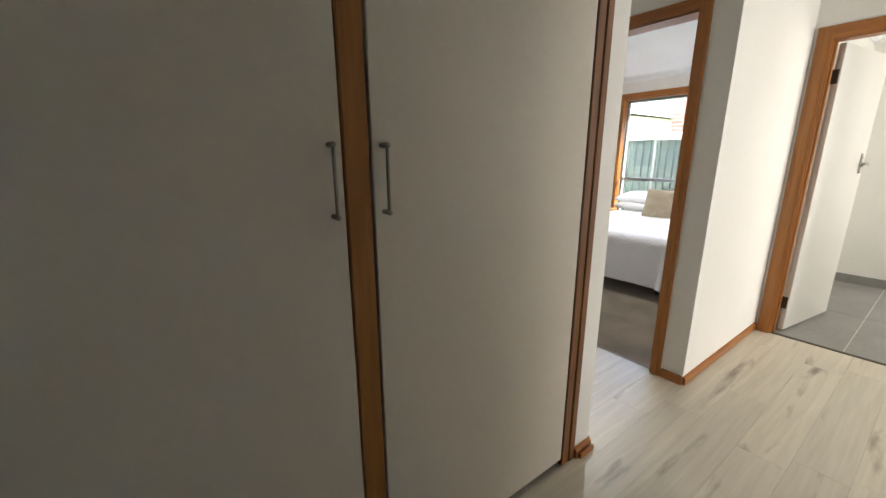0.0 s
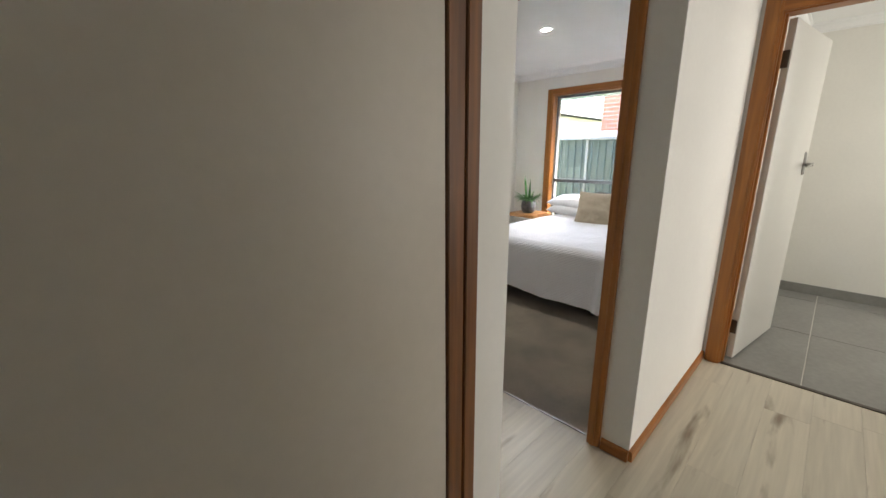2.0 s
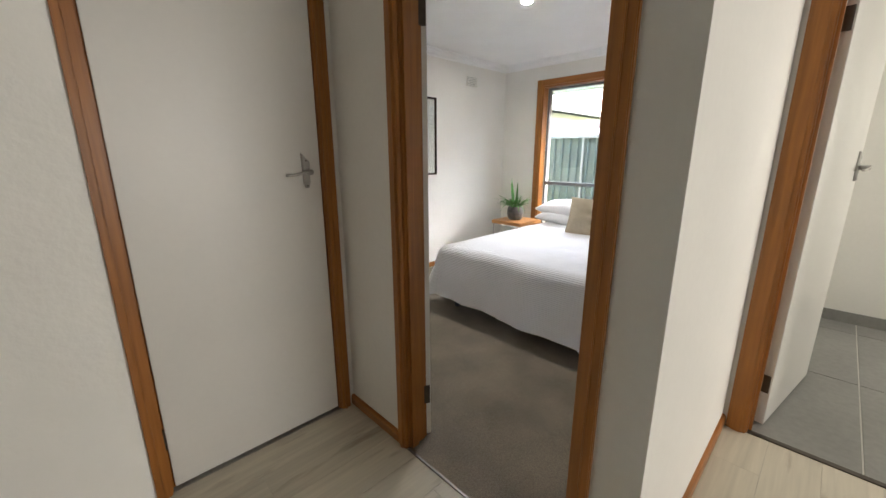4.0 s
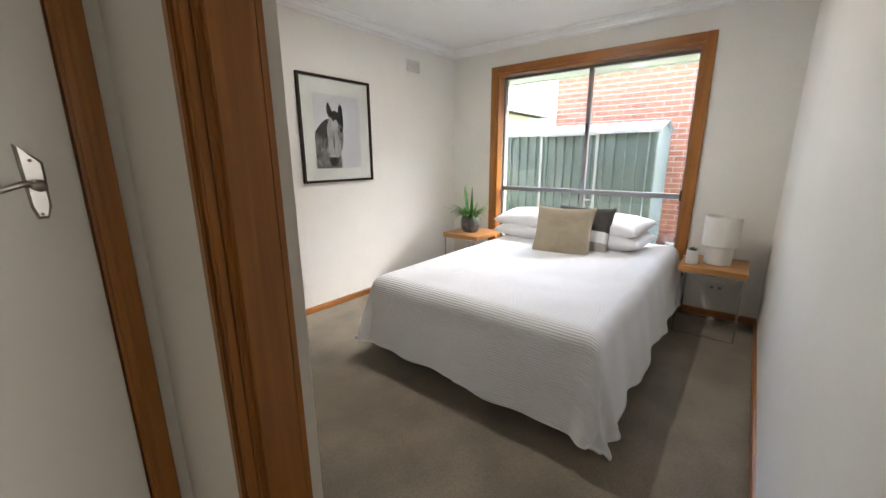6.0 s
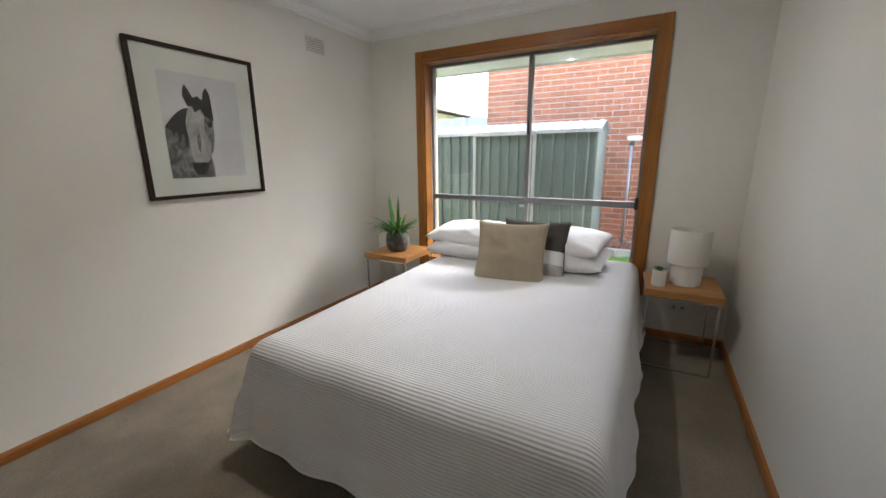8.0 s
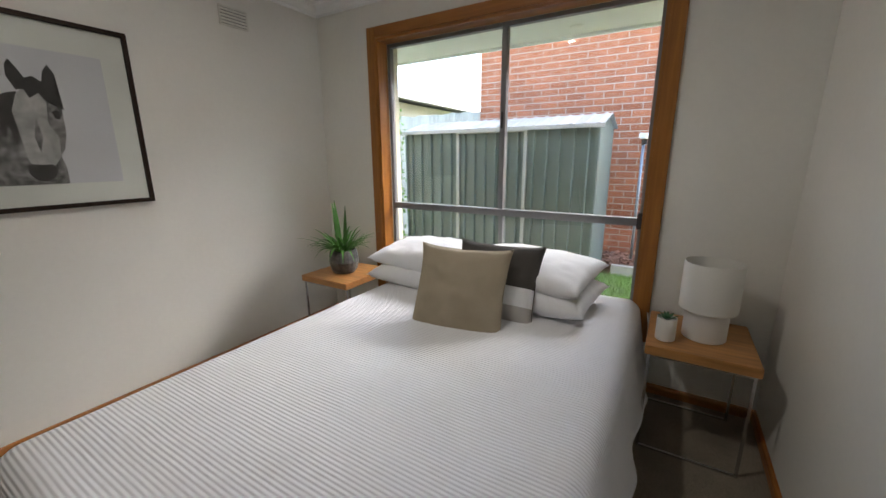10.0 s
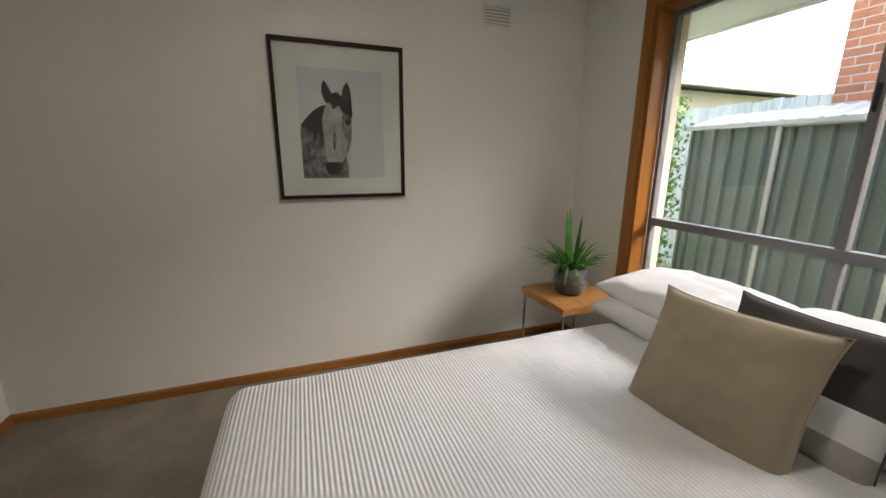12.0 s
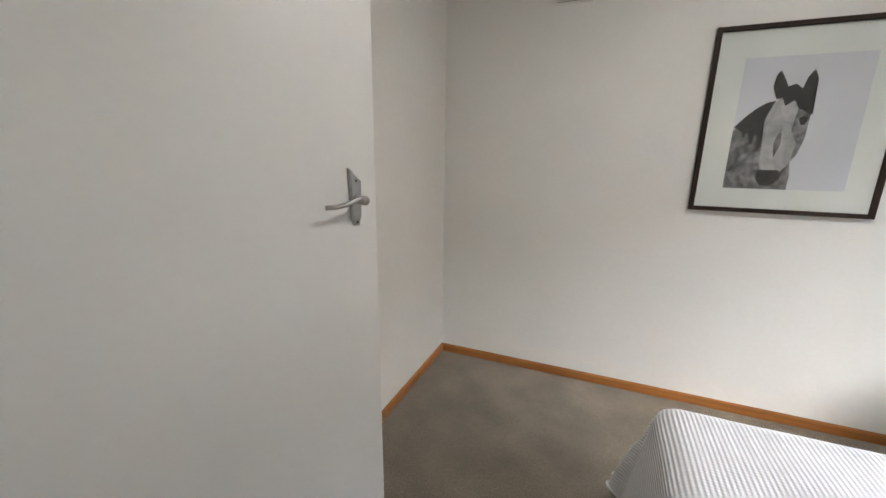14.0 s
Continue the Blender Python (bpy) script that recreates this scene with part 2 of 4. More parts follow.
def soft(bm, width=0.003, segments=2):
    bmesh.ops.recalc_face_normals(bm, faces=bm.faces)
    bmesh.ops.bevel(bm, geom=bm.edges[:], offset=width, segments=segments, affect="EDGES", clamp_overlap=True)
    return bm


def lathe(profile, n=32, centre=(0, 0, 0)):
    bm = bmesh.new()
    rings = []
    for r, z in profile:
        rings.append([bm.verts.new((centre[0] + r * math.cos(2 * math.pi * i / n), centre[1] + r * math.sin(2 * math.pi * i / n), centre[2] + z)) for i in range(n)])
    for a, b in zip(rings, rings[1:]):
        for i in range(n):
            bm.faces.new((a[i], a[(i + 1) % n], b[(i + 1) % n], b[i]))
    return bm


def tube(points, r, n=8):
    bm = bmesh.new()
    rings = []
    pts = [Vector(p) for p in points]
    for i, p in enumerate(pts):
        d = (pts[min(i + 1, len(pts) - 1)] - pts[max(i - 1, 0)]).normalized()
        a = d.orthogonal().normalized()
        c = d.cross(a)
        rings.append([bm.verts.new(p + r * (a * math.cos(2 * math.pi * k / n) + c * math.sin(2 * math.pi * k / n))) for k in range(n)])
    for a, b in zip(rings, rings[1:]):
        for k in range(n):
            bm.faces.new((a[k], a[(k + 1) % n], b[(k + 1) % n], b[k]))
    bm.faces.new(rings[0]), bm.faces.new(rings[-1])
    bmesh.ops.recalc_face_normals(bm, faces=bm.faces)
    return bm


def mesh_of(name, bm, material, smooth=False):
    me = bpy.data.meshes.new(name)
    bmesh.ops.recalc_face_normals(bm, faces=bm.faces)
    bm.to_mesh(me)
    bm.free()
    me.materials.append(material)
    if smooth:
        for p in me.polygons:
            p.use_smooth = True
    return me


def part(name, bm, material, parent=None, label="", smooth=False):
    ob = new(name, mesh_of(name, bm, material, smooth))
    ob.parent = parent
    return tagged(ob, label)


def structure(name, bm, material, label, category, parent=None):
    return tagged(part(name, bm, material, parent), label, category, kind="structure")


def thing(name, label, category, m=None, group=""):
    ob = tagged(new(name), label, category, group)
    if m is not None:
        ob.matrix_world = m
    return ob


# ---- the plan ----
BX0, BX1, BY0, BY1, CZ = 2.215, 5.57, 0.625, 3.60, 2.43   # bedroom
HX, HY = 2.085, 0.505        # hall faces of the bedroom's door wall and side wall
AX = 3.36                    # hall face of the bathroom wall
CY = 0.55                    # cupboard front
NX, NY = 1.195, 1.95         # door nook beside the bedroom door
SY = -0.80                   # far side of the hall
HEAD = 2.04
HXN = 2.12                   # hall face of the door wall on its hinge side
D0, D1 = 0.695, 1.470        # bedroom door opening
A0, A1 = -0.375, 0.40        # bathroom door opening
WY0, WY1, WZ0, WZ1 = 1.225, 3.025, 0.375, 2.13   # window opening

# floors
structure("floor_subfloor", boxes((-2.5, 6.2, -3.7, 3.9, -0.12, -0.014)), CONC, "concrete slab under all floors", "floor")
structure("floor_bedroom", boxes((HX + 0.03, BX1, D0, D1, -0.013, 0.002), (BX0, BX1, BY0, D0, -0.013, 0.002), (BX0, BX1, D1, BY1, -0.013, 0.002)), CARPET, "taupe cut-pile bedroom carpet", "carpet")
floor_hall = structure("floor_hall", boxes((-2.4, AX + 0.02, -3.6, CY + 0.0, -0.0135, -0.009), (NX, HXN + 0.01, CY, NY, -0.0135, -0.009)), BLACKP, "pale oak laminate plank hall floor", "floor")
floor_bath = structure("floor_bathroom", boxes((AX + 0.02, 5.6, -1.75, 1.2, -0.0135, -0.003)), GROUT, "grey tiled bathroom floor with pale grout", "floor")

# ceilings
structure("ceiling_bedroom", boxes((BX0, BX1, BY0, BY1, CZ, CZ + 0.1)), CEIL, "white painted plaster bedroom ceiling", "ceiling")
structure("ceiling_hall", boxes((-2.5, AX, -3.7, HY, CZ, CZ + 0.1), (NX, HXN, HY, NY, CZ, CZ + 0.1)), CEIL, "white painted plaster hall ceiling", "ceiling")
structure("ceiling_bathroom", boxes((AX + 0.1, 5.7, -1.75, 0.62, CZ, CZ + 0.1)), CEIL, "white painted bathroom ceiling", "ceiling")

# walls
structure("wall_bedroom_west", boxes((HX, BX0, HY, D0 - 0.02, 0, CZ), (HXN, BX0, D1 + 0.02, BY1 + 0.1, 0, CZ), (HX, BX0, D0 - 0.02, D1 + 0.02, HEAD + 0.02, CZ)), WALL, "off-white plaster wall with the bedroom doorway", "wall")
structure("wall_bedroom_south", boxes((BX0, BX1 + 0.2, HY, BY0, 0, CZ)), WALL, "off-white plaster partition wall", "wall")
structure("wall_bedroom_north", boxes((BX0, BX1 + 0.2, BY1, BY1 + 0.1, 0, CZ)), WALL, "off-white plaster wall behind the framed print", "wall")
structure("wall_bedroom_east", boxes((BX1, BX1 + 0.11, BY0, WY0, 0, CZ), (BX1, BX1 + 0.11, WY1, BY1, 0, CZ), (BX1, BX1 + 0.11, WY0, WY1, 0, WZ0), (BX1, BX1 + 0.11, WY0, WY1, WZ1, CZ)), WALL, "off-white plaster wall around the window", "wall")
structure("wall_brick_skin", boxes((BX1 + 0.11, BX1 + 0.24, -1.0, WY0 - 0.02, -0.1, 2.17), (BX1 + 0.11, BX1 + 0.24, WY1 + 0.0, 5.2, -0.1, 2.17), (BX1 + 0.11, BX1 + 0.24, WY0 - 0.02, WY1, -0.1, WZ0 - 0.03), (BX1 + 0.11, BX1 + 0.24, WY0 - 0.02, WY1, WZ1 + 0.01, 2.17)), CREAMB, "cream brick outer skin around the window", "wall")
structure("wall_bathroom_west", boxes((AX, AX + 0.1, A1 + 0.02, HY, 0, CZ), (AX, AX + 0.1, SY - 0.1, A0 - 0.02, 0, CZ), (AX, AX + 0.1, A0 - 0.02, A1 + 0.02, HEAD + 0.02, CZ), (AX, AX + 0.1, -3.7, SY - 0.1, 0, CZ)), WALL, "off-white wall with the bathroom doorway", "wall")
structure("wall_bathroom_east", boxes((5.5, 5.58, -1.75, HY, 0, CZ)), WALL, "cream painted bathroom wall", "wall")
structure("wall_bathroom_south", boxes((AX + 0.1, 5.5, -1.85, -1.75, 0, CZ)), WALL, "cream painted bathroom wall", "wall")
structure("wall_nook_west", boxes((NX - 0.1, NX, CY + 0.002, NY, 0, CZ), (1.0835, NX - 0.1, CY + 0.002, CY + 0.12, 0, CZ)), WALL, "off-white wall end beside the cupboard", "wall")
structure("wall_nook_north", boxes((NX - 0.1, 1.27, NY, NY + 0.1, 0, CZ), (2.06, HXN, NY, NY + 0.1, 0, CZ), (1.27, 2.06, NY, NY + 0.1, HEAD, CZ)), WALL, "off-white wall around the closed nook door", "wall")
# Added out of sight so no sky light leaks round the closed door.
structure("wall_nook_back", boxes((1.0, HXN - 0.005, NY + 0.1, NY + 0.2, 0, CZ)), WALL, "unseen wall added behind the nook door to block light", "wall")
structure("wall_cupboard_back", boxes((-2.5, 1.09, 1.2, 1.3, 0, CZ), (1.0, 1.09, CY + 0.13, 1.2, 0, CZ)), WALL, "plain wall behind the built-in cupboard", "wall")
structure("wall_hall_west", boxes((-2.5, -2.4, -3.7, CY, 0, CZ)), WALL, "plain off-white hall end wall", "wall")
# Unseen wall added; its end limits how much lamp light reaches the cupboard.
structure("wall_hall_south", boxes((-2.4, 1.55, SY - 0.1, SY, 0, CZ)), WALL, "unseen off-white hall wall, its end set to shape light", "wall")
# Unseen wall; its opening is added as a place for the hall's area lamp.
structure("wall_living_south", boxes((-2.4, 1.9, -3.8, -3.7, 0, CZ), (1.9, 3.5, -3.8, -3.7, 0, 0.6), (1.9, 3.5, -3.8, -3.7, 2.1, CZ)), WALL, "unseen off-white living room wall with an added opening", "wall")

# Unseen sheet added to stop the sun leaking through the opening into the hall.
structure("window_blind", soft(boxes((1.9, 3.5, -3.74, -3.72, 0.6, 2.1)), 0.004), CEIL, "added white sheet closing the unseen living room opening", "blind")


def moulding(name, p, q, inward, profile, material, label, category):
    """A straight moulding from p to q; profile of (out, up)."""
    bm = bmesh.new()
    ends = []
    for e in (Vector(p), Vector(q)):
        ends.append([bm.verts.new(e + Vector(inward) * a + Vector((0, 0, b))) for a, b in profile])
    n = len(profile)
    for i in range(n):
        bm.faces.new((ends[0][i], ends[0][(i + 1) % n], ends[1][(i + 1) % n], ends[1][i]))
    bm.faces.new(ends[0]), bm.faces.new(ends[1])
    return structure(name, bm, material, label, category)


CORN = [(0.0, 0), (0.0, -0.075), (0.008, -0.075), (0.012, -0.06), (0.03, -0.05), (0.045, -0.03), (0.05, -0.012), (0.065, -0.008), (0.065, 0)]
for p, q, n in (((BX0, BY1, CZ), (BX1, BY1, CZ), (0, -1, 0)), ((BX1, BY0, CZ), (BX1, BY1, CZ), (-1, 0, 0)), ((BX0, BY0, CZ), (BX1, BY0, CZ), (0, 1, 0)), ((BX0, BY0, CZ), (BX0, BY1, CZ), (1, 0, 0)),
                ((5.5, -1.75, CZ), (5.5, HY, CZ), (-1, 0, 0)), ((AX + 0.1, HY, CZ), (5.5, HY, CZ), (0, -1, 0))):
    moulding("trim_cornice", p, q, n, CORN, CEIL, "white plaster cornice with stepped profile", "cornice")
BASE = [(0.0, 0), (0.016, 0), (0.016, 0.038), (0.012, 0.048), (0.0, 0.052)]


def skirting(p, q, n, m):
    moulding("baseboard", (*p, 0.002), (*q, 0.002), (*n, 0), BASE, m, "low orange-brown stained timber skirting", "skirting")


skirting((BX0, BY1), (BX1, BY1), (0, -1), WOODX)
skirting((BX0, BY0), (BX1, BY0), (0, 1), WOODX)
skirting((BX1, BY0), (BX1, BY1), (-1, 0), WOODY)
skirting((BX0, D1 + 0.08), (BX0, BY1), (1, 0), WOODY)
skirting((HX, HY), (AX, HY), (0, -1), WOODX)
skirting((HX, HY), (HX, D0 - 0.07), (-1, 0), WOODY)
skirting((HXN, D1 + 0.07), (HXN, NY), (-1, 0), WOODY)
skirting((1.0835, CY), (NX, CY), (0, -1), WOODX)
skirting((NX, CY), (NX, NY), (1, 0), WOODY)
moulding("baseboard", (5.5, -1.75, 0), (5.5, HY, 0), (-1, 0, 0), [(0, 0), (0.012, 0), (0.012, 0.09), (0, 0.09)], TILE, "grey tile bathroom skirting", "skirting")


# ---- door surrounds ----
def surround(name, axis, face, back, lo, hi, head, label, w=0.065, proj=0.018, face_hi=None, both=True):
    """Moulded architraves on both faces, the jambs and their stops. axis 'x': the wall's faces are x = face and x = back."""
    ob = tagged(new(name), label, "door frame", kind="structure")
    s = 1 if back > face else -1

    def put(n, a0, a1, b0, b1, z0, z1, m, r=0.003):
        a0, a1 = min(a0, a1), max(a0, a1)
        rows = (a0, a1, b0, b1, z0, z1) if axis == "x" else (b0, b1, a0, a1, z0, z1)
        part(n, soft(boxes(rows), r), m, ob)

    flat = WOODY if axis == "x" else WOODX
    put("jamb", face, back, lo - 0.02, lo, 0, head + 0.02, WOODV)
    put("jamb", face_hi or face, back, hi, hi + 0.02, 0, head + 0.02, WOODV)
    put("head_jamb", face, back, lo, hi, head, head + 0.02, flat)
    for f, d in ((face, -s), (back, s)) if both else ((face, -s),):
        for side in (-1, 1):
            e = lo if side < 0 else hi
            a, b = sorted((e + side * 0.006, e + side * w))
            f0, f = f, (face_hi if face_hi and side > 0 and f == face else f)
            put("architrave", f, f + d * proj, a, b, 0, head + w, WOODV)
            a, b = sorted((e + side * 0.02, e + side * (w - 0.022)))
            put("architrave_bead", f + d * (proj - 0.001), f + d * (proj + 0.007), a, b, 0, head + w - 0.022, WOODV, 0.0028)
            f = f0
        put("head_architrave", f, f + d * proj, lo - 0.006, hi + 0.006, head + 0.006, head + w, flat)
    mid = face + (back - face) * 0.5
    for a, b in ((lo, lo + 0.012), (hi - 0.012, hi)):
        put("door_stop", mid - 0.02, mid + 0.018, a, b, 0, head, WOODV, 0.002)
    return ob


surround("door_frame_1", "x", HX, BX0, D0, D1, HEAD, "orange-brown stained timber frame of the bedroom doorway", face_hi=HXN)
surround("door_frame_2", "x", AX, AX + 0.1, A0, A1, HEAD, "orange-brown stained timber frame of the bathroom doorway", w=0.085)
surround("door_frame_3", "y", NY, NY + 0.1, 1.29, 2.035, HEAD, "dark stained timber frame of the closed nook door", w=0.055, both=False)
structure("trim_threshold_1", soft(boxes((HX + 0.022, HX + 0.034, D0, D1, -0.004, 0.004)), 0.001), NICKEL, "narrow metal strip between carpet and laminate", "threshold")
structure("trim_threshold_2", soft(boxes((AX, AX + 0.03, A0, A1, -0.004, 0.005)), 0.002), BRONZE, "dark strip between laminate and bathroom tiles", "threshold")


def handle_set(parent, x, z, thick):
    """A slant-topped plate and a curved lever on both faces of a leaf along local +x; the lever points to -x."""
    outline = ((-0.019, 0.078), (0.019, 0.042), (0.017, -0.05), (0.009, -0.074), (-0.007, -0.074), (-0.014, -0.05))
    for side in (-1, 1):
        y = 0 if side < 0 else thick
        bm = bmesh.new()
        back = [bm.verts.new((x + a, y, z + b)) for a, b in outline]
        mid = [bm.verts.new((x + a, y + side * 0.006, z + b)) for a, b in outline]
        front = [bm.verts.new((x + 0.002 + (a - 0.002) * 0.72, y + side * 0.011, z + b * 0.93)) for a, b in outline]
        for lo, hi in ((back, mid), (mid, front)):
            for i in range(6):
                bm.faces.new((lo[i], lo[(i + 1) % 6], hi[(i + 1) % 6], hi[i]))
        bm.faces.new(back), bm.faces.new(front)
        plate = part("handle_plate", bm, SATIN, parent, "chrome lever handle on a slant-topped plate")
        part("spindle", tube([(x + 0.002, y + side * 0.009, z - 0.004), (x + 0.002, y + side * 0.052, z - 0.004)], 0.012, 14), SATIN, plate, smooth=True)
        part("lever", tube([(x + 0.008, y + side * 0.044, z + 0.002), (x - 0.02, y + side * 0.049, z), (x - 0.05, y + side * 0.048, z - 0.010), (x - 0.08, y + side * 0.045, z - 0.015), (x - 0.105, y + side * 0.04, z - 0.015)], 0.006, 10), SATIN, plate, smooth=True)
        for dz in (0.045, -0.064):
            part("screw", tube([(x, y + side * 0.009, z + dz), (x, y + side * 0.0125, z + dz)], 0.0035, 8), BRONZE, plate)


def door_leaf(name, label, hinge, degrees, width, hz, flip):
    """A flush leaf hinged at its local origin, along local +x, its thickness towards local +y or -y."""
    ob = tagged(new(name), label, "door", kind="structure")
    ob.matrix_world = pose(hinge[0], hinge[1], 0, 0, 0, degrees)
    t = 0.036
    leaf = part("leaf", soft(boxes((0.004, width, 0, t, 0.012, HEAD - 0.006)), 0.002), DOORP, ob)
    handle_set(ob, width - 0.07, hz, t)
    part("latch_plate", boxes((width - 0.0005, width + 0.0015, t / 2 - 0.011, t / 2 + 0.011, hz - 0.03, hz + 0.03)), NICKEL, ob)
    for z in (0.23, 1.83):
        hg = part("hinge", boxes((-0.004, 0.003, -0.004 if flip else t - 0.03, 0.03 if flip else t + 0.004, z - 0.045, z + 0.045)), BRONZE, ob)
        part("hinge_pin", tube([(0, -0.006 if flip else t + 0.006, z - 0.045), (0, -0.006 if flip else t + 0.006, z + 0.045)], 0.006, 8), BRONZE, hg, smooth=True)
    return ob


door_leaf("door_1", "off-white flush bedroom door standing wide open", (BX0 + 0.034, D1 - 0.006), 67, 0.822, 1.235, False)
door_leaf("door_2", "white flush bathroom door standing open inwards", (AX + 0.105, A1 - 0.045), -9, 0.77, 1.255, False)
door_leaf("door_3", "off-white flush door, closed, in the nook", (1.295, NY + 0.012), 0, 0.735, 1.25, False)

# ---- built-in cupboard ----
cup = tagged(new("built_in_cupboard"), "cream flush built-in cupboard with dark timber posts", "cupboard")
part("body", boxes((-2.39, 1.085, CY + 0.05, 1.19, 0.0, 2.4)), CUPP, cup)
for x0, x1, hx in ((-0.78, 0.087, 0.055), (0.155, 1.004, 0.183), (-1.75, -0.87, -0.80)):
    dr = part("cupboard_door", soft(boxes((x0 + 0.003, x1 - 0.003, CY + 0.005, CY + 0.035, 0.03, 2.38)), 0.002), CUPP, cup)
    h = part("handle", tube([(hx, CY - 0.022, 1.205), (hx, CY - 0.022, 1.365)], 0.0042, 10), NICKEL, dr, "slim satin metal bar handle", smooth=True)
    for z in (1.207, 1.363):
        part("handle_post", tube([(hx, CY + 0.013, z), (hx, CY - 0.026, z)], 0.0062, 10), NICKEL, dr, smooth=True)
part("post", soft(boxes((0.090, 0.152, CY + 0.007, CY + 0.05, 0.0, 2.4)), 0.003), WOODV, cup, "orange-brown stained timber post")
part("post", soft(boxes((-0.867, -0.783, CY, CY + 0.05, 0.0, 2.4)), 0.003), WOODV, cup)
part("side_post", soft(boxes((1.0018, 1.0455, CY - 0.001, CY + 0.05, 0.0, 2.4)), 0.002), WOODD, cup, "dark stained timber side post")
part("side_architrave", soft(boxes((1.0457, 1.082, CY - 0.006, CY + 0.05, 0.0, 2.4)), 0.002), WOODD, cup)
strip = part("skirting_offcut", soft(boxes((1.10, 1.20, CY - 0.03, CY - 0.018, 0.001, 0.03)), 0.002), WOODX, None)
tagged(strip, "loose stained skirting end beside the cupboard", "skirting", kind="structure")
part("plinth", boxes((-2.39, 1.0, CY + 0.03, CY + 0.05, 0.0, 0.03)), CUPP, cup)

# ---- window ----
win = tagged(new("window_1"), "aluminium sliding window in a stained timber surround", "window", kind="structure")
GX = BX1 + 0.115
T = 0.072
for y0, y1 in ((WY0 - T, WY0), (WY1, WY1 + T)):
    part("side_casing", soft(boxes((BX1 - 0.022, BX1, y0, y1, WZ0 - T, WZ1 + T)), 0.004), WOODV, win)
part("top_casing", soft(boxes((BX1 - 0.022, BX1, WY0, WY1, WZ1, WZ1 + T)), 0.004), WOODY, win)
part("bottom_casing", soft(boxes((BX1 - 0.022, BX1, WY0, WY1, WZ0 - T, WZ0)), 0.004), WOODY, win)
for y0, y1 in ((WY0, WY0 + 0.018), (WY1 - 0.018, WY1)):
    part("side_lining", soft(boxes((BX1 - 0.012, GX - 0.02, y0, y1, WZ0, WZ1)), 0.002), WOODV, win)
part("top_lining", soft(boxes((BX1 - 0.012, GX - 0.02, WY0 + 0.018, WY1 - 0.018, WZ1 - 0.018, WZ1)), 0.002), WOODY, win)
part("window_sill", soft(boxes((BX1 - 0.012, GX - 0.02, WY0 + 0.018, WY1 - 0.018, WZ0, WZ0 + 0.018)), 0.002), WOODY, win)
F0, F1, FZ0, FZ1, RAIL, MY = WY0 + 0.018, WY1 - 0.018, WZ0 + 0.018, WZ1 - 0.018, 0.965, 2.10


def bar(n, y0, y1, z0, z1, x0=-0.018, x1=0.026):
    part(n, soft(boxes((GX + x0, GX + x1, y0, y1, z0, z1)), 0.002), ALU, win)


bar("frame_side", F0, F0 + 0.022, FZ0, FZ1)
bar("frame_side", F1 - 0.022, F1, FZ0, FZ1)
bar("frame_top", F0 + 0.022, F1 - 0.022, FZ1 - 0.024, FZ1)
bar("frame_bottom", F0 + 0.022, F1 - 0.022, FZ0, FZ0 + 0.024)
bar("transom", F0 + 0.022, F1 - 0.022, RAIL - 0.026, RAIL + 0.018, -0.026)
bar("mullion", MY - 0.017, MY + 0.017, RAIL + 0.018, FZ1 - 0.024, -0.02)
bar("mullion", MY - 0.018, MY + 0.012, FZ0 + 0.024, RAIL - 0.026, -0.012)
part("latch", soft(boxes((GX - 0.036, GX - 0.024, F0 + 0.004, F0 + 0.03, RAIL - 0.04, RAIL + 0.05)), 0.003), BLACKP, win, "dark window latch")
part("sash_catch", soft(boxes((GX - 0.034, GX - 0.018, MY - 0.006, MY + 0.006, 1.5, 1.6)), 0.003), BLACKP, win)
for y0, y1, z0, z1 in ((F0 + 0.02, MY - 0.01, RAIL + 0.015, FZ1 - 0.02), (MY + 0.01, F1 - 0.02, RAIL + 0.015, FZ1 - 0.02), (F0 + 0.02, MY - 0.01, FZ0 + 0.02, RAIL - 0.02), (MY + 0.01, F1 - 0.02, FZ0 + 0.02, RAIL - 0.02)):
    pane = part("pane", boxes((GX + 0.002, GX + 0.006, y0, y1, z0, z1)), GLASS, win)
    pane.visible_shadow = False


# ---- bed ----
TX0, TX1, TY0, TY1, TZ = 3.40, 5.50, 1.205, 2.625, 0.568
bed = thing("bed", "double bed, its base coloured as the shade beneath", "bed", pose(0, 0, 0))
# Base is made up; its colour paints the dark gap below the bedspread.
part("base", soft(boxes((TX0 + 0.05, TX1, TY0 + 0.05, TY1 - 0.05, 0.12, 0.30)), 0.01), DARKGAP, bed)
part("mattress", soft(boxes((TX0 + 0.03, TX1, TY0 + 0.03, TY1 - 0.03, 0.30, TZ - 0.012)), 0.03, 3), LINEN, bed, "white mattress")
for x in (TX0 + 0.12, TX1 - 0.1):
    for y in (TY0 + 0.12, TY1 - 0.12):
        part("leg", lathe([(0.0, 0.002), (0.022, 0.002), (0.028, 0.12), (0.0, 0.12)], 12, (x, y, 0)), BLACKP, bed)


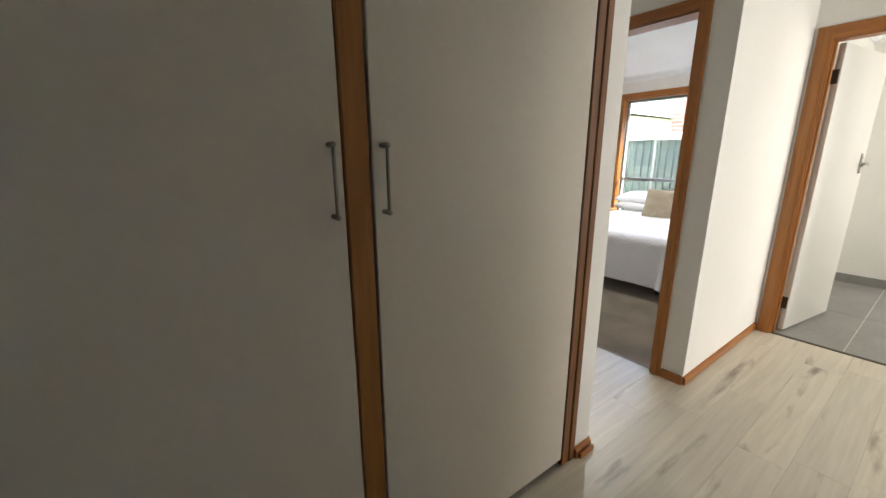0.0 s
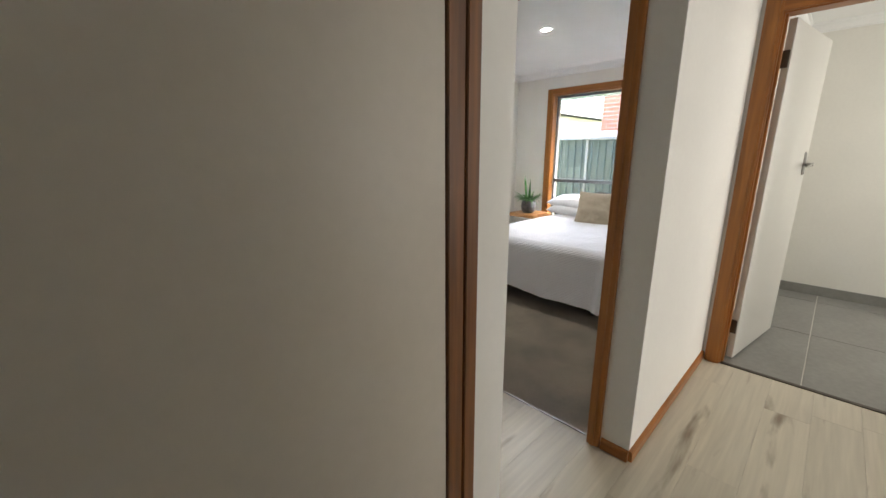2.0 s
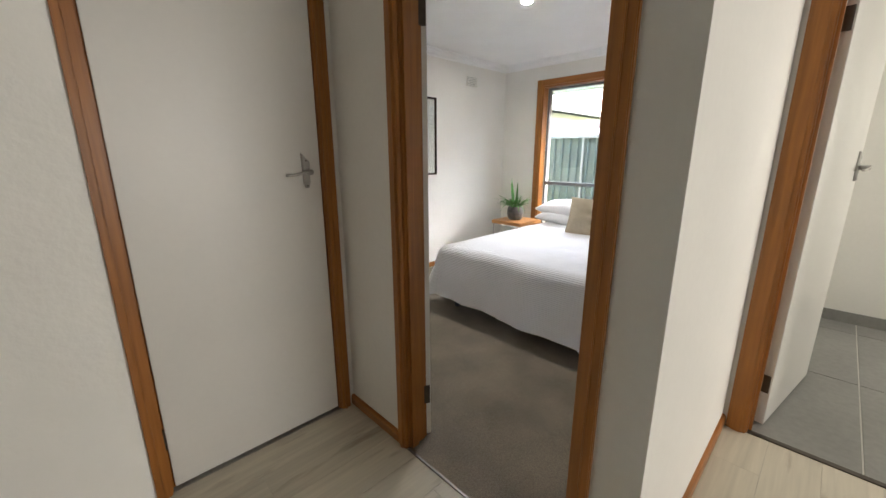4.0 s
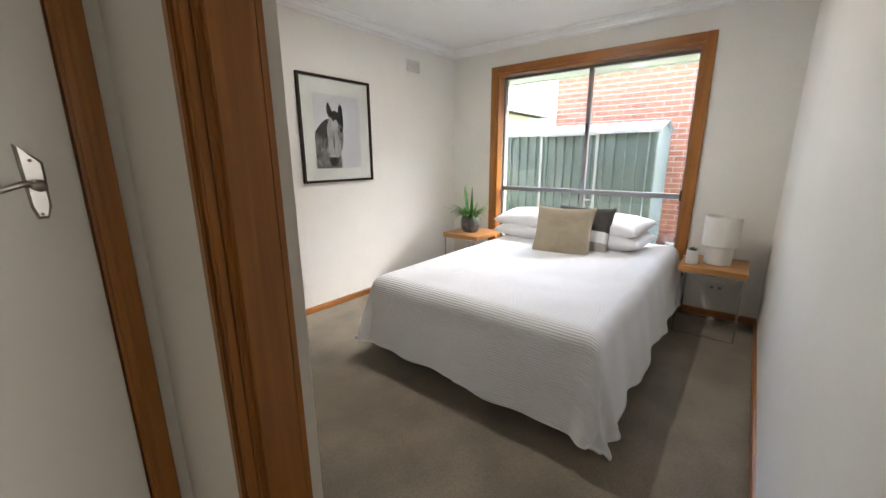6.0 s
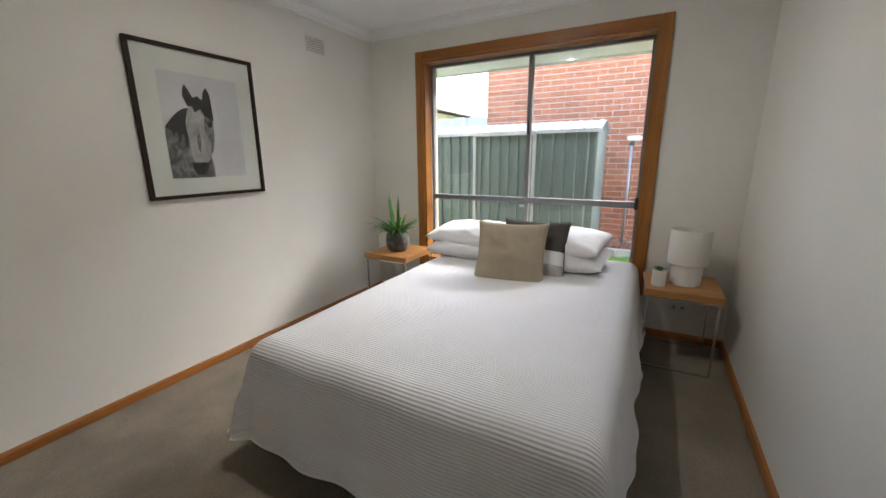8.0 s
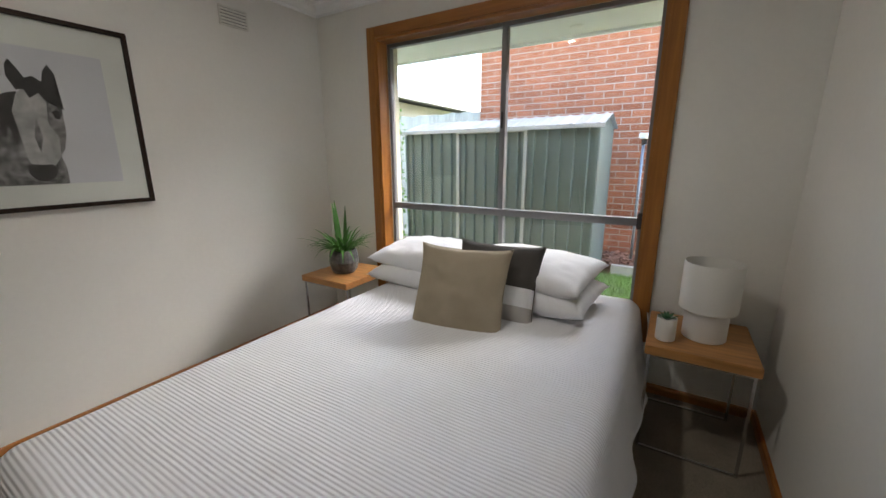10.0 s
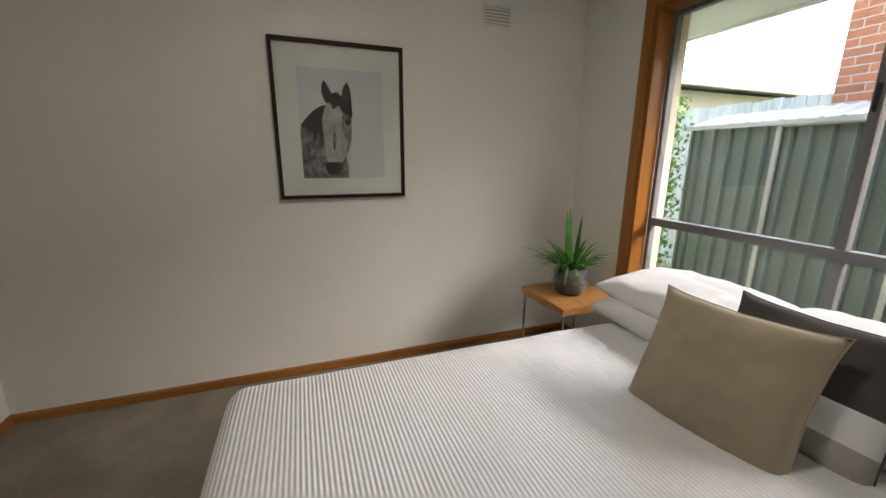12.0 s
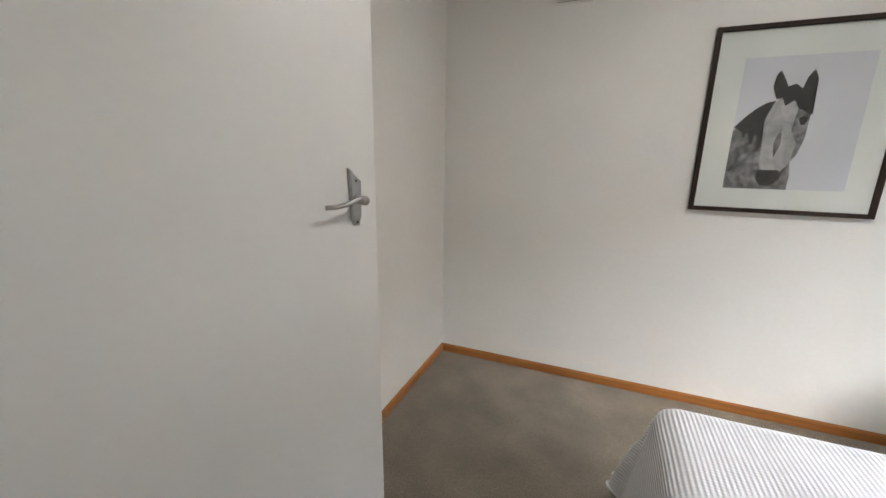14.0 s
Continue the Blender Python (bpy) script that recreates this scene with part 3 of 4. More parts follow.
def bedspread():
    """A sheet over the bed: what lies past an edge hangs down, with soft folds; the foot corners hang to points."""
    front, side_r, side_l = 0.425, 0.405, 0.43
    na, nb = 150, 130
    A = np.linspace(TX0 - front, TX1 - 0.02, na)
    B = np.linspace(TY0 - side_r, TY1 + side_l, nb)
    bm = bmesh.new()
    uvl = bm.loops.layers.uv.new("UVMap")
    grid = []
    R = 0.065

    def drop(d):
        """How far out and down a strip d past the edge goes, over a rounded edge."""
        if d < R * math.pi / 2:
            return R * math.sin(d / R), R * (1 - math.cos(d / R))
        return R, R + d - R * math.pi / 2

    for a in A:
        row = []
        for b in B:
            ex, ey = max(TX0 + R - a, 0), max(TY0 + R - b, 0) + max(b - TY1 + R, 0)
            sy = -1 if b < (TY0 + TY1) / 2 else 1
            pw = 2.5 if sy < 0 else 3.2
            d = min((ex ** pw + ey ** pw) ** (1 / pw), 0.515 if sy < 0 else 0.48)
            cx, cy = max(a, TX0 + R), min(max(b, TY0 + R), TY1 - R)
            zt = TZ + 0.006 * noise.noise((a * 1.7, b * 1.9, 0.3)) + 0.004 * noise.noise((a * 5, b * 6, 2.0))
            if d < 1e-6:
                p = Vector((a, b, zt))
            else:
                el = math.hypot(ex, ey)
                ux, uy = -ex / el, sy * ey / el
                o, down = drop(d)
                corner = min(ex, ey) / d
                hang = min(down, TZ)
                s = (b if ex > ey else a)
                wave = math.sin(s * 11 + 1.3) + 0.6 * math.sin(s * 23 + 0.4) + 0.8 * noise.noise((a * 4, b * 4, 1.0))
                o += 0.18 * hang + (0.010 + 0.02 * corner) * wave * (hang / 0.4) + (0.20 if sy < 0 else 0.13) * corner * hang
                lift = 0.012 * (1 + math.sin(b * 3.1 + 0.2)) * (hang / 0.45) ** 2 if ex > ey else 0.02 * (1 + math.sin(a * 9)) * (hang / 0.45) ** 2
                z = zt - hang * (1 - 0.06 * corner) + lift * (1 - 1.4 * corner)
                if z < 0.012:
                    o += (0.012 - z) * 0.8
                    z = 0.012 + 0.004 * abs(wave)
                p = Vector((cx + ux * o, cy + uy * o, z))
            row.append((bm.verts.new(p), (a, b)))
        grid.append(row)
    for i in range(na - 1):
        for j in range(nb - 1):
            q = (grid[i][j], grid[i + 1][j], grid[i + 1][j + 1], grid[i][j + 1])
            f = bm.faces.new([v for v, _ in q])
            for loop, (_, uv) in zip(f.loops, q):
                loop[uvl].uv = uv
    edge = [grid[i][0] for i in range(na - 1, 0, -1)] + [grid[0][j] for j in range(nb)] + [grid[i][-1] for i in range(1, na)]
    return bm, [v.co.copy() for v, _ in edge]


spread_bm, hem_line = bedspread()
spread = part("bedspread", spread_bm, RIBBED, None, smooth=True)
hem_points = [p for k, p in enumerate(hem_line) if k == 0 or (p - hem_line[k - 1]).length > 0.0015]
part("hem", tube([p + Vector((0, 0, 0.003)) for p in hem_points], 0.0045, 6), LINEN, spread, "narrow stitched white hem", smooth=True)
tagged(spread, "white ribbed cotton bedspread hanging over the bed", "bedspread")
sol = spread.modifiers.new("thickness", "SOLIDIFY")
sol.thickness, sol.offset = 0.006, -1


def pillow_bm(w, h, t, pinch=0.10, seed=0, n=36, ear=0.0):
    """A filled case lying in x (h) and y (w), t thick, with pinched corners and a few creases."""
    bm = bmesh.new()
    sheets = []
    for s in (1, -1):
        rows = []
        for i in range(n + 1):
            r = []
            for j in range(n + 1):
                u, v = 2 * i / n - 1, 2 * j / n - 1
                fill = max(0.0, (1 - u ** 2) * (1 - v ** 2)) ** 0.38
                px = u * h / 2 * (1 - pinch * (1 - abs(v)) ** 1.0 * 0.35) * (1 + ear * abs(u * v) ** 6)
                py = v * w / 2 * (1 - pinch * (1 - abs(u)) ** 1.0 * 0.35) * (1 + ear * abs(u * v) ** 6)
                crease = 0.16 * noise.noise((u * 2.3 + seed, v * 2.3, s * 1.5)) + 0.10 * noise.noise((u * 4 + seed, v * 5, s)) + 0.025 * noise.noise((u * 12 + seed, v * 9, s))
                r.append(bm.verts.new((px, py, s * t / 2 * fill * (1 + crease))))
            rows.append(r)
        sheets.append(rows)
        for i in range(n):
            for j in range(n):
                bm.faces.new((rows[i][j], rows[i + 1][j], rows[i + 1][j + 1], rows[i][j + 1]))
    bmesh.ops.remove_doubles(bm, verts=bm.verts[:], dist=0.0008)
    return bm


for k, (y, x, z, tilt, turn, s) in enumerate(((2.335, 5.235, 0.632, 2, 3, 1), (1.735, 5.215, 0.633, 2, -5, 5), (2.345, 5.25, 0.728, 4, -4, 9), (1.755, 5.245, 0.735, 5, -7, 14))):
    p = part("pillow", pillow_bm(0.71, 0.47, 0.185, 0.08, s, ear=0.03), LINEN, None, smooth=True)
    p.matrix_world = pose(x, y, z, 0, -tilt, turn)
    tagged(p, "plump white cotton pillow stacked at the bed head", "pillow", "pillows on the bed")



def piping_bm(w, h, pinch, ear, n=36):
    """The corded seam round a cushion made by pillow_bm."""
    pts = []
    for k in range(4 * n):
        s, f = divmod(k, n)
        t = 2 * f / n - 1
        u, v = ((t, -1), (1, t), (-t, 1), (-1, -t))[s]
        e = 1 + ear * abs(u * v) ** 6
        pts.append((u * h / 2 * (1 - pinch * (1 - abs(v)) * 0.35) * e, v * w / 2 * (1 - pinch * (1 - abs(u)) * 0.35) * e, 0))
    pts.append(pts[0])
    return tube(pts, 0.0026, 6)


cush = thing("cushion", "square beige linen cushion leaning on the pillows", "cushion", pose(4.80, 1.935, 0.703, 0, -65, 8))
part("cover", pillow_bm(0.44, 0.42, 0.17, 0.14, 21, ear=0.06), BEIGE, cush, smooth=True)
part("piping", piping_bm(0.44, 0.42, 0.14, 0.06), BEIGE, cush, smooth=True)
cush2 = thing("cushion", "charcoal and pale grey two-tone linen cushion", "cushion", pose(4.985, 1.835, 0.708, 0, -63, 2))
bm = pillow_bm(0.43, 0.40, 0.15, 0.14, 33, ear=0.06)
for k, (lo, hi, name, m, label) in enumerate(((-0.01, 9, "upper_panel", CHARC, "charcoal linen panel"), (-0.10, -0.01, "middle_band", LINEN, "white linen band"), (-9, -0.10, "lower_panel", GREYL, "pale grey linen panel"))):
    piece = bm.copy()
    for at, inner in ((lo, True), (hi, False)):
        if abs(at) < 1:
            bmesh.ops.bisect_plane(piece, geom=piece.verts[:] + piece.edges[:] + piece.faces[:], plane_co=(at, 0, 0), plane_no=(1, 0, 0), clear_inner=inner, clear_outer=not inner)
    part(name, piece, m, cush2, label, smooth=True)
bm.free()
part("piping", piping_bm(0.43, 0.40, 0.14, 0.06), CHARC, cush2, smooth=True)


# ---- bedside tables ----
def bedside(x0, y0, w, d, label):
    ob = thing("bedside_table", label, "bedside table", pose(x0, y0, 0), "bedside tables")
    part("tabletop", soft(boxes((0, d, 0, w, 0.478, 0.52)), 0.003), OAKTOP, ob, "honey oak slab top")
    r = 0.012
    for x in (0.012, d - 0.012 - r):
        for y in (0.012, w - 0.012 - r):
            part("leg", soft(boxes((x, x + r, y, y + r, 0.012, 0.478)), 0.001), CHROME, ob, "slim chrome leg")
        part("floor_bar", soft(boxes((x, x + r, 0.012, w - 0.012, 0.002, 0.012)), 0.001), CHROME, ob)
        part("top_bar", soft(boxes((x, x + r, 0.012 + r, w - 0.012 - r, 0.466, 0.478)), 0.001), CHROME, ob)
    return ob


bedside(4.985, 2.875, 0.43, 0.45, "oak bedside table on chrome frame holding a plant")
bedside(5.05, 0.735, 0.41, 0.45, "oak bedside table on chrome frame holding a lamp")

lamp = thing("table_lamp", "white drum table lamp, switched off, on the bedside table", "lamp", pose(5.265, 0.925, 0.52))
part("base", lathe([(0.0, 0.001), (0.082, 0.001), (0.086, 0.006), (0.086, 0.13), (0.082, 0.135), (0.0, 0.135)], 96), CERAM, lamp, "white cylinder base", smooth=False)
part("shade", lathe([(0.0865, 0.132), (0.109, 0.136), (0.112, 0.142), (0.112, 0.352), (0.109, 0.352), (0.109, 0.145), (0.0865, 0.138)], 96), SHADE, lamp, "white fabric drum shade", smooth=False)
part("bulb", lathe([(0.0, 0.145), (0.014, 0.145), (0.016, 0.18), (0.028, 0.21), (0.026, 0.235), (0.012, 0.25), (0.0, 0.252)], 16), CERAM, lamp, smooth=True)


def blade_bm(length, width, out, up, seed, droop=0.5, n=9):
    """One curved strap leaf with a folded midrib, growing from the origin along local +x and up."""
    bm = bmesh.new()
    rows = []
    for i in range(n + 1):
        t = i / n
        x = length * out * (t ** 0.9)
        z = length * (up * t - droop * t * t)
        w = width * (1 - t) ** 0.6 * (0.55 + 1.2 * t * (1 - t) * 1.6) + 0.0006
        rows.append([bm.verts.new((x, -w / 2, z + w * 0.22)), bm.verts.new((x, 0, z)), bm.verts.new((x, w / 2, z + w * 0.22))])
    for a, b in zip(rows, rows[1:]):
        for k in range(2):
            bm.faces.new((a[k], a[k + 1], b[k + 1], b[k]))
    return bm


plant = thing("potted_plant", "green strap-leaf plant in a dark grey pot", "plant", pose(5.20, 3.10, 0.52) @ Matrix.Scale(1.17, 4))
part("pot", lathe([(0.0, 0.001), (0.062, 0.001), (0.078, 0.02), (0.09, 0.07), (0.085, 0.12), (0.078, 0.14), (0.072, 0.143), (0.074, 0.12), (0.0, 0.118)], 22), POTC, plant, "faceted dark grey glazed pot")
part("soil", lathe([(0.0, 0.132), (0.072, 0.128), (0.07, 0.12)], 16), SOIL, plant)
rng = random.Random(4)
for i in range(84):
    tall = i < 4
    L = rng.uniform(0.3, 0.34) if tall else rng.uniform(0.14, 0.28)
    b = part("leaf", blade_bm(L, rng.uniform(0.030, 0.040) if tall else rng.uniform(0.014, 0.024), rng.uniform(0.1, 0.2) if tall else rng.uniform(0.45, 0.95), rng.uniform(0.95, 1.0) if tall else rng.uniform(0.6, 1.05), i, 0.05 if tall else rng.uniform(0.25, 0.75)), LEAF, plant, smooth=True)
    a = rng.uniform(0, 6.283)
    b.matrix_local = pose(0.03 * math.cos(a), 0.03 * math.sin(a), 0.125, 0, 0, math.degrees(a))

pot2 = thing("succulent", "small green succulent in a white cylinder pot", "plant", pose(5.155, 1.075, 0.52))
part("pot", lathe([(0.0, 0.001), (0.036, 0.001), (0.040, 0.005), (0.040, 0.105), (0.036, 0.105), (0.036, 0.09), (0.0, 0.09)], 32), CERAM, pot2, "white ceramic pot")
for i in range(16):
    a = i * 2.4
    L = 0.05 if i < 9 else 0.032
    b = part("leaf", blade_bm(L, 0.02, 0.8 if i < 9 else 0.4, 0.75 if i < 9 else 1.0, i, 0.25, 5), SUCC, pot2, smooth=True)
    b.matrix_local = pose(0.006 * math.cos(a), 0.006 * math.sin(a), 0.092, 0, 0, math.degrees(a))

# ---- framed print ----
PX0, PX1, PZ0, PZ1 = 3.575, 4.285, 1.098, 1.935
pic = thing("framed_print", "dark-framed monochrome print with a wide white mat", "picture", pose(PX0, BY1, PZ0))
PW, PH, FR = PX1 - PX0, PZ1 - PZ0, 0.02
for r in ((0, FR, -0.03, -0.002, 0, PH), (PW - FR, PW, -0.03, -0.002, 0, PH), (FR, PW - FR, -0.03, -0.002, 0, FR), (FR, PW - FR, -0.03, -0.002, PH - FR, PH)):
    part("frame_bar", soft(boxes(r), 0.002), FRAMEW, pic, "dark brown timber frame bar")
part("mat", boxes((FR, PW - FR, -0.012, -0.004, FR, PH - FR)), MAT, pic, "white mat board")
QX0, QX1, QZ0, QZ1 = 0.13, 0.59, 0.115, 0.70
part("print", boxes((QX0, QX1, -0.0135, -0.012, QZ0, QZ1)), PAPER, pic, "pale grey print paper")


def blob(points, y):
    bm = bmesh.new()
    f = bm.faces.new([bm.verts.new((QX0 + x * (QX1 - QX0), y, QZ0 + z * (QZ1 - QZ0))) for x, z in points])
    bmesh.ops.triangulate(bm, faces=[f])
    return bm


part("mid_grey_shape", blob([(0, 0), (0.54, 0), (0.545, 0.12), (0.52, 0.22), (0.5, 0.3), (0.3, 0.62), (0.2, 0.60), (0.1, 0.52), (0, 0.46)], -0.0142), INK2, pic, "mottled mid-grey shape")
part("dark_shape", blob([(0, 0.48), (0.06, 0.47), (0.10, 0.40), (0.13, 0.46), (0.17, 0.34), (0.20, 0.44), (0.235, 0.30), (0.27, 0.42), (0.31, 0.68), (0.24, 0.665), (0.17, 0.63), (0.08, 0.56)], -0.0146), INK1, pic, "dark grey jagged shape")
part("pale_shape", blob([(0.25, 0.54), (0.30, 0.66), (0.36, 0.71), (0.52, 0.71), (0.605, 0.60), (0.60, 0.40), (0.57, 0.28), (0.51, 0.20), (0.46, 0.14), (0.33, 0.12), (0.28, 0.18), (0.275, 0.36)], -0.0150), INK3, pic, "pale grey tapering shape")
part("mid_grey_shape", blob([(0.50, 0.62), (0.605, 0.60), (0.60, 0.40), (0.56, 0.27), (0.52, 0.22), (0.54, 0.36), (0.48, 0.46)], -0.0152), INK2, pic)
part("mid_grey_shape", blob([(0.40, 0.50), (0.42, 0.36), (0.38, 0.24), (0.36, 0.36)], -0.0152), INK2, pic)
part("dark_shape", blob([(0.31, 0.69), (0.265, 0.78), (0.275, 0.86), (0.305, 0.90), (0.35, 0.84), (0.385, 0.78), (0.44, 0.80), (0.50, 0.765), (0.52, 0.84), (0.565, 0.895), (0.605, 0.83), (0.60, 0.74), (0.575, 0.68), (0.615, 0.66), (0.62, 0.57), (0.59, 0.585), (0.57, 0.64), (0.50, 0.62), (0.46, 0.68), (0.39, 0.64), (0.36, 0.70)], -0.0154), INK1, pic)
part("dark_shape", blob([(0.52, 0.55), (0.56, 0.565), (0.595, 0.54), (0.57, 0.495), (0.54, 0.50)], -0.0155), INK1, pic)
part("dark_shape", blob([(0.265, 0.08), (0.265, 0.145), (0.30, 0.155), (0.38, 0.15), (0.44, 0.155), (0.475, 0.12), (0.45, 0.06), (0.38, 0.025), (0.31, 0.03)], -0.0154), INK1, pic)
pg = part("glazing", boxes((FR, PW - FR, -0.021, -0.0185, FR, PH - FR)), PGLASS, pic)
pg.visible_shadow = False

# ---- wall vent, outlet, downlight ----
def wall_vent(x):
    vent = thing("wall_vent", "painted louvred wall vent high on the wall", "vent", pose(x, BY1, 2.12), "wall vents")
    # Dark sheet paints the shade seen between the slats.
    part("backing", boxes((0.004, 0.181, -0.003, -0.001, 0.004, 0.106)), VENTD, vent)
    for r in ((0, 0.185, -0.009, -0.001, 0, 0.008), (0, 0.185, -0.009, -0.001, 0.102, 0.11), (0, 0.008, -0.009, -0.001, 0.008, 0.102), (0.177, 0.185, -0.009, -0.001, 0.008, 0.102)):
        part("frame", boxes(r), VENTP, vent)
    for i in range(5):
        part("slat", soft(boxes((0.008, 0.177, -0.011, -0.003, 0.012 + i * 0.0182, 0.025 + i * 0.0182)), 0.0015, 1), VENTP, vent)


wall_vent(4.80)
wall_vent(2.83)
outlet = thing("power_outlet", "white double power outlet low on the wall", "outlet", pose(BX1, 0.86, 0.22))
part("plate", soft(boxes((-0.009, -0.001, 0, 0.115, 0, 0.072)), 0.002), PLASTIC, outlet)
for y in (0.03, 0.085):
    part("socket", boxes((-0.011, -0.009, y - 0.011, y + 0.011, 0.02, 0.042)), NICKEL, outlet)
cord = part("lamp_cord", tube([(5.50, 1.16, 0.5), (5.54, 1.14, 0.36), (5.545, 1.02, 0.30), (5.552, 0.95, 0.255)], 0.004, 6), PLASTIC, None, smooth=True)
tagged(cord, "thin white lamp cord hanging behind the bedside table", "cable")
dl = thing("ceiling_light", "small round lit downlight in the ceiling", "light", pose(3.88, 2.15, CZ))
part("rim", lathe([(0.036, -0.001), (0.036, -0.004), (0.05, -0.006), (0.055, -0.001)], 32), PLASTIC, dl, smooth=True)
part("lens", lathe([(0.0005, -0.003), (0.036, -0.003), (0.036, -0.001)], 32), LENS, dl)

# ---- outside ----
GZ = 0.04
bm = bmesh.new()
bmesh.ops.create_grid(bm, x_segments=2, y_segments=2, size=400)
g = structure("ground", bm, GRASS, "lawn and soil outside the house", "ground")
g.matrix_world = pose(0, 0, -0.13)
structure("lawn", boxes((BX1 + 0.24, 7.72, -1.0, 5.2, -0.12, GZ)), GRASS, "strip of green lawn outside the window", "lawn")
structure("garden_bed", boxes((7.80, 8.42, -5.0, 3.6, -0.12, GZ + 0.10)), BARK, "bark-mulched garden bed along the brick wall", "garden bed")
structure("kerb", soft(boxes((7.72, 7.80, -1.0, 1.62, -0.12, GZ + 0.11)), 0.008), CONC, "low concrete garden edging", "kerb")


def stuff_blades(n, x0, x1, y0, y1, z, h, w, seed):
    r = np.random.RandomState(seed)
    verts, faces = [], []
    for i in range(n):
        x, y, a, hh = r.uniform(x0, x1), r.uniform(y0, y1), r.uniform(0, 6.28), h * r.uniform(0.5, 1.2)
        dx, dy = math.cos(a), math.sin(a)
        l = r.uniform(-0.6, 0.6) * hh
        k = len(verts)
        verts += [(x - w * dx, y - w * dy, z), (x + w * dx, y + w * dy, z), (x - dy * l, y + dx * l, z + hh)]
        faces.append((k, k + 1, k + 2))
    me = bpy.data.meshes.new("grass")
    me.from_pydata(verts, [], faces)
    return me


me = stuff_blades(26000, 5.9, 7.72, 0.3, 1.9, GZ, 0.045, 0.003, 3)
me.materials.append(BLADE)
tagged(new("grass", me), "short green lawn grass", "grass", kind="stuff")

r = np.random.RandomState(8)
verts, faces = [], []
for i in range(1500):
    c = Vector((r.uniform(7.82, 8.38), r.uniform(0.2, 3.4), GZ + 0.10 + r.uniform(0, 0.03)))
    m3 = Euler(r.uniform(-0.7, 0.7, 3) + np.array((0, 0, r.uniform(0, 6)))).to_matrix()
    a, b, t = r.uniform(0.015, 0.04), r.uniform(0.008, 0.018), 0.004
    k = len(verts)
    verts += [tuple(c + m3 @ Vector((sx * a, sy * b, sz * t))) for sx in (-1, 1) for sy in (-1, 1) for sz in (-1, 1)]
    faces += [tuple(k + j for j in f) for f in ((0, 1, 3, 2), (4, 6, 7, 5), (0, 4, 5, 1), (2, 3, 7, 6), (0, 2, 6, 4), (1, 5, 7, 3))]
me = bpy.data.meshes.new("bark_chips")
me.from_pydata(verts, [], faces)
me.materials.append(CHIP)
tagged(new("bark_chips", me), "red-brown bark chips on the garden bed", "mulch", kind="stuff")

tuft = thing("dry_grass_tuft", "dry straw-coloured grass tuft in the bark", "plant", pose(8.12, 1.36, GZ + 0.10))
for i in range(22):
    L = rng.uniform(0.12, 0.26)
    b = part("leaf", blade_bm(L, 0.007, rng.uniform(0.4, 0.9), rng.uniform(0.5, 1.0), i, 0.4, 5), STRAW, tuft)
    b.matrix_local = pose(0, 0, 0, 0, 0, rng.uniform(0, 360))

# shed
SX, SY0, SY1, SH, SD = 7.10, 1.745, 3.91, 1.62, 0.80
shed = thing("garden_shed", "small dark green corrugated steel garden shed", "shed", pose(0, 0, 0))


def ribbed_panel(y0, y1, z0, z1, x, pitch=0.10, rib=0.036):
    """Steel cladding with raised trapezoid ribs, in the plane of x, ribs upright."""
    bm = bmesh.new()
    ys, xs = [], []
    n = max(1, round((y1 - y0) / pitch))
    p = (y1 - y0) / n
    for i in range(n):
        for f, o in ((0, 0), (0.40, 0), (0.46, rib), (0.54, rib), (0.60, 0)):
            ys.append(y0 + (i + f) * p), xs.append(x - o)
    ys.append(y1), xs.append(x)
    lo = [bm.verts.new((a, b, z0)) for a, b in zip(xs, ys)]
    hi = [bm.verts.new((a, b, z1)) for a, b in zip(xs, ys)]
    for i in range(len(ys) - 1):
        bm.faces.new((lo[i], lo[i + 1], hi[i + 1], hi[i]))
    return bm


part("core", boxes((SX + 0.02, SX + SD - 0.01, SY0 + 0.01, SY1 - 0.01, GZ - 0.1, SH - 0.03)), SHEDG, shed)
M1, M2 = 3.20, 2.435
part("wall_panel", ribbed_panel(SY0 + 0.03, M2 - 0.02, GZ, SH - 0.02, SX, 0.125), SHEDG, shed)
part("door", ribbed_panel(M2 + 0.02, M1 - 0.02, GZ + 0.02, SH - 0.06, SX + 0.01, 0.125), SHEDG, shed)
part("wall_panel", ribbed_panel(M1 + 0.02, SY1 - 0.03, GZ, SH - 0.02, SX, 0.125), SHEDG, shed)
for y in (M1, M2):
    part("door_post", soft(boxes((SX - 0.022, SX + 0.006, y - 0.018, y + 0.018, GZ, SH - 0.03)), 0.003), SHEDW, shed, "pale steel door post")
part("corner_post", soft(boxes((SX - 0.016, SX + 0.02, SY0, SY0 + 0.03, GZ, SH - 0.02)), 0.003), SHEDG, shed)
part("corner_post", soft(boxes((SX - 0.016, SX + 0.02, SY1 - 0.03, SY1, GZ, SH - 0.02)), 0.003), SHEDG, shed)
part("door_head", soft(boxes((SX - 0.02, SX + 0.006, M2 + 0.018, M1 - 0.018, SH - 0.055, SH - 0.03)), 0.002), SHEDW, shed)
part("door_latch", soft(boxes((SX - 0.03, SX - 0.005, M2 + 0.03, M2 + 0.15, 0.72, 0.745)), 0.003), SHEDW, shed, "pale latch bar")
bm = bmesh.new()
apex = SH + 0.11
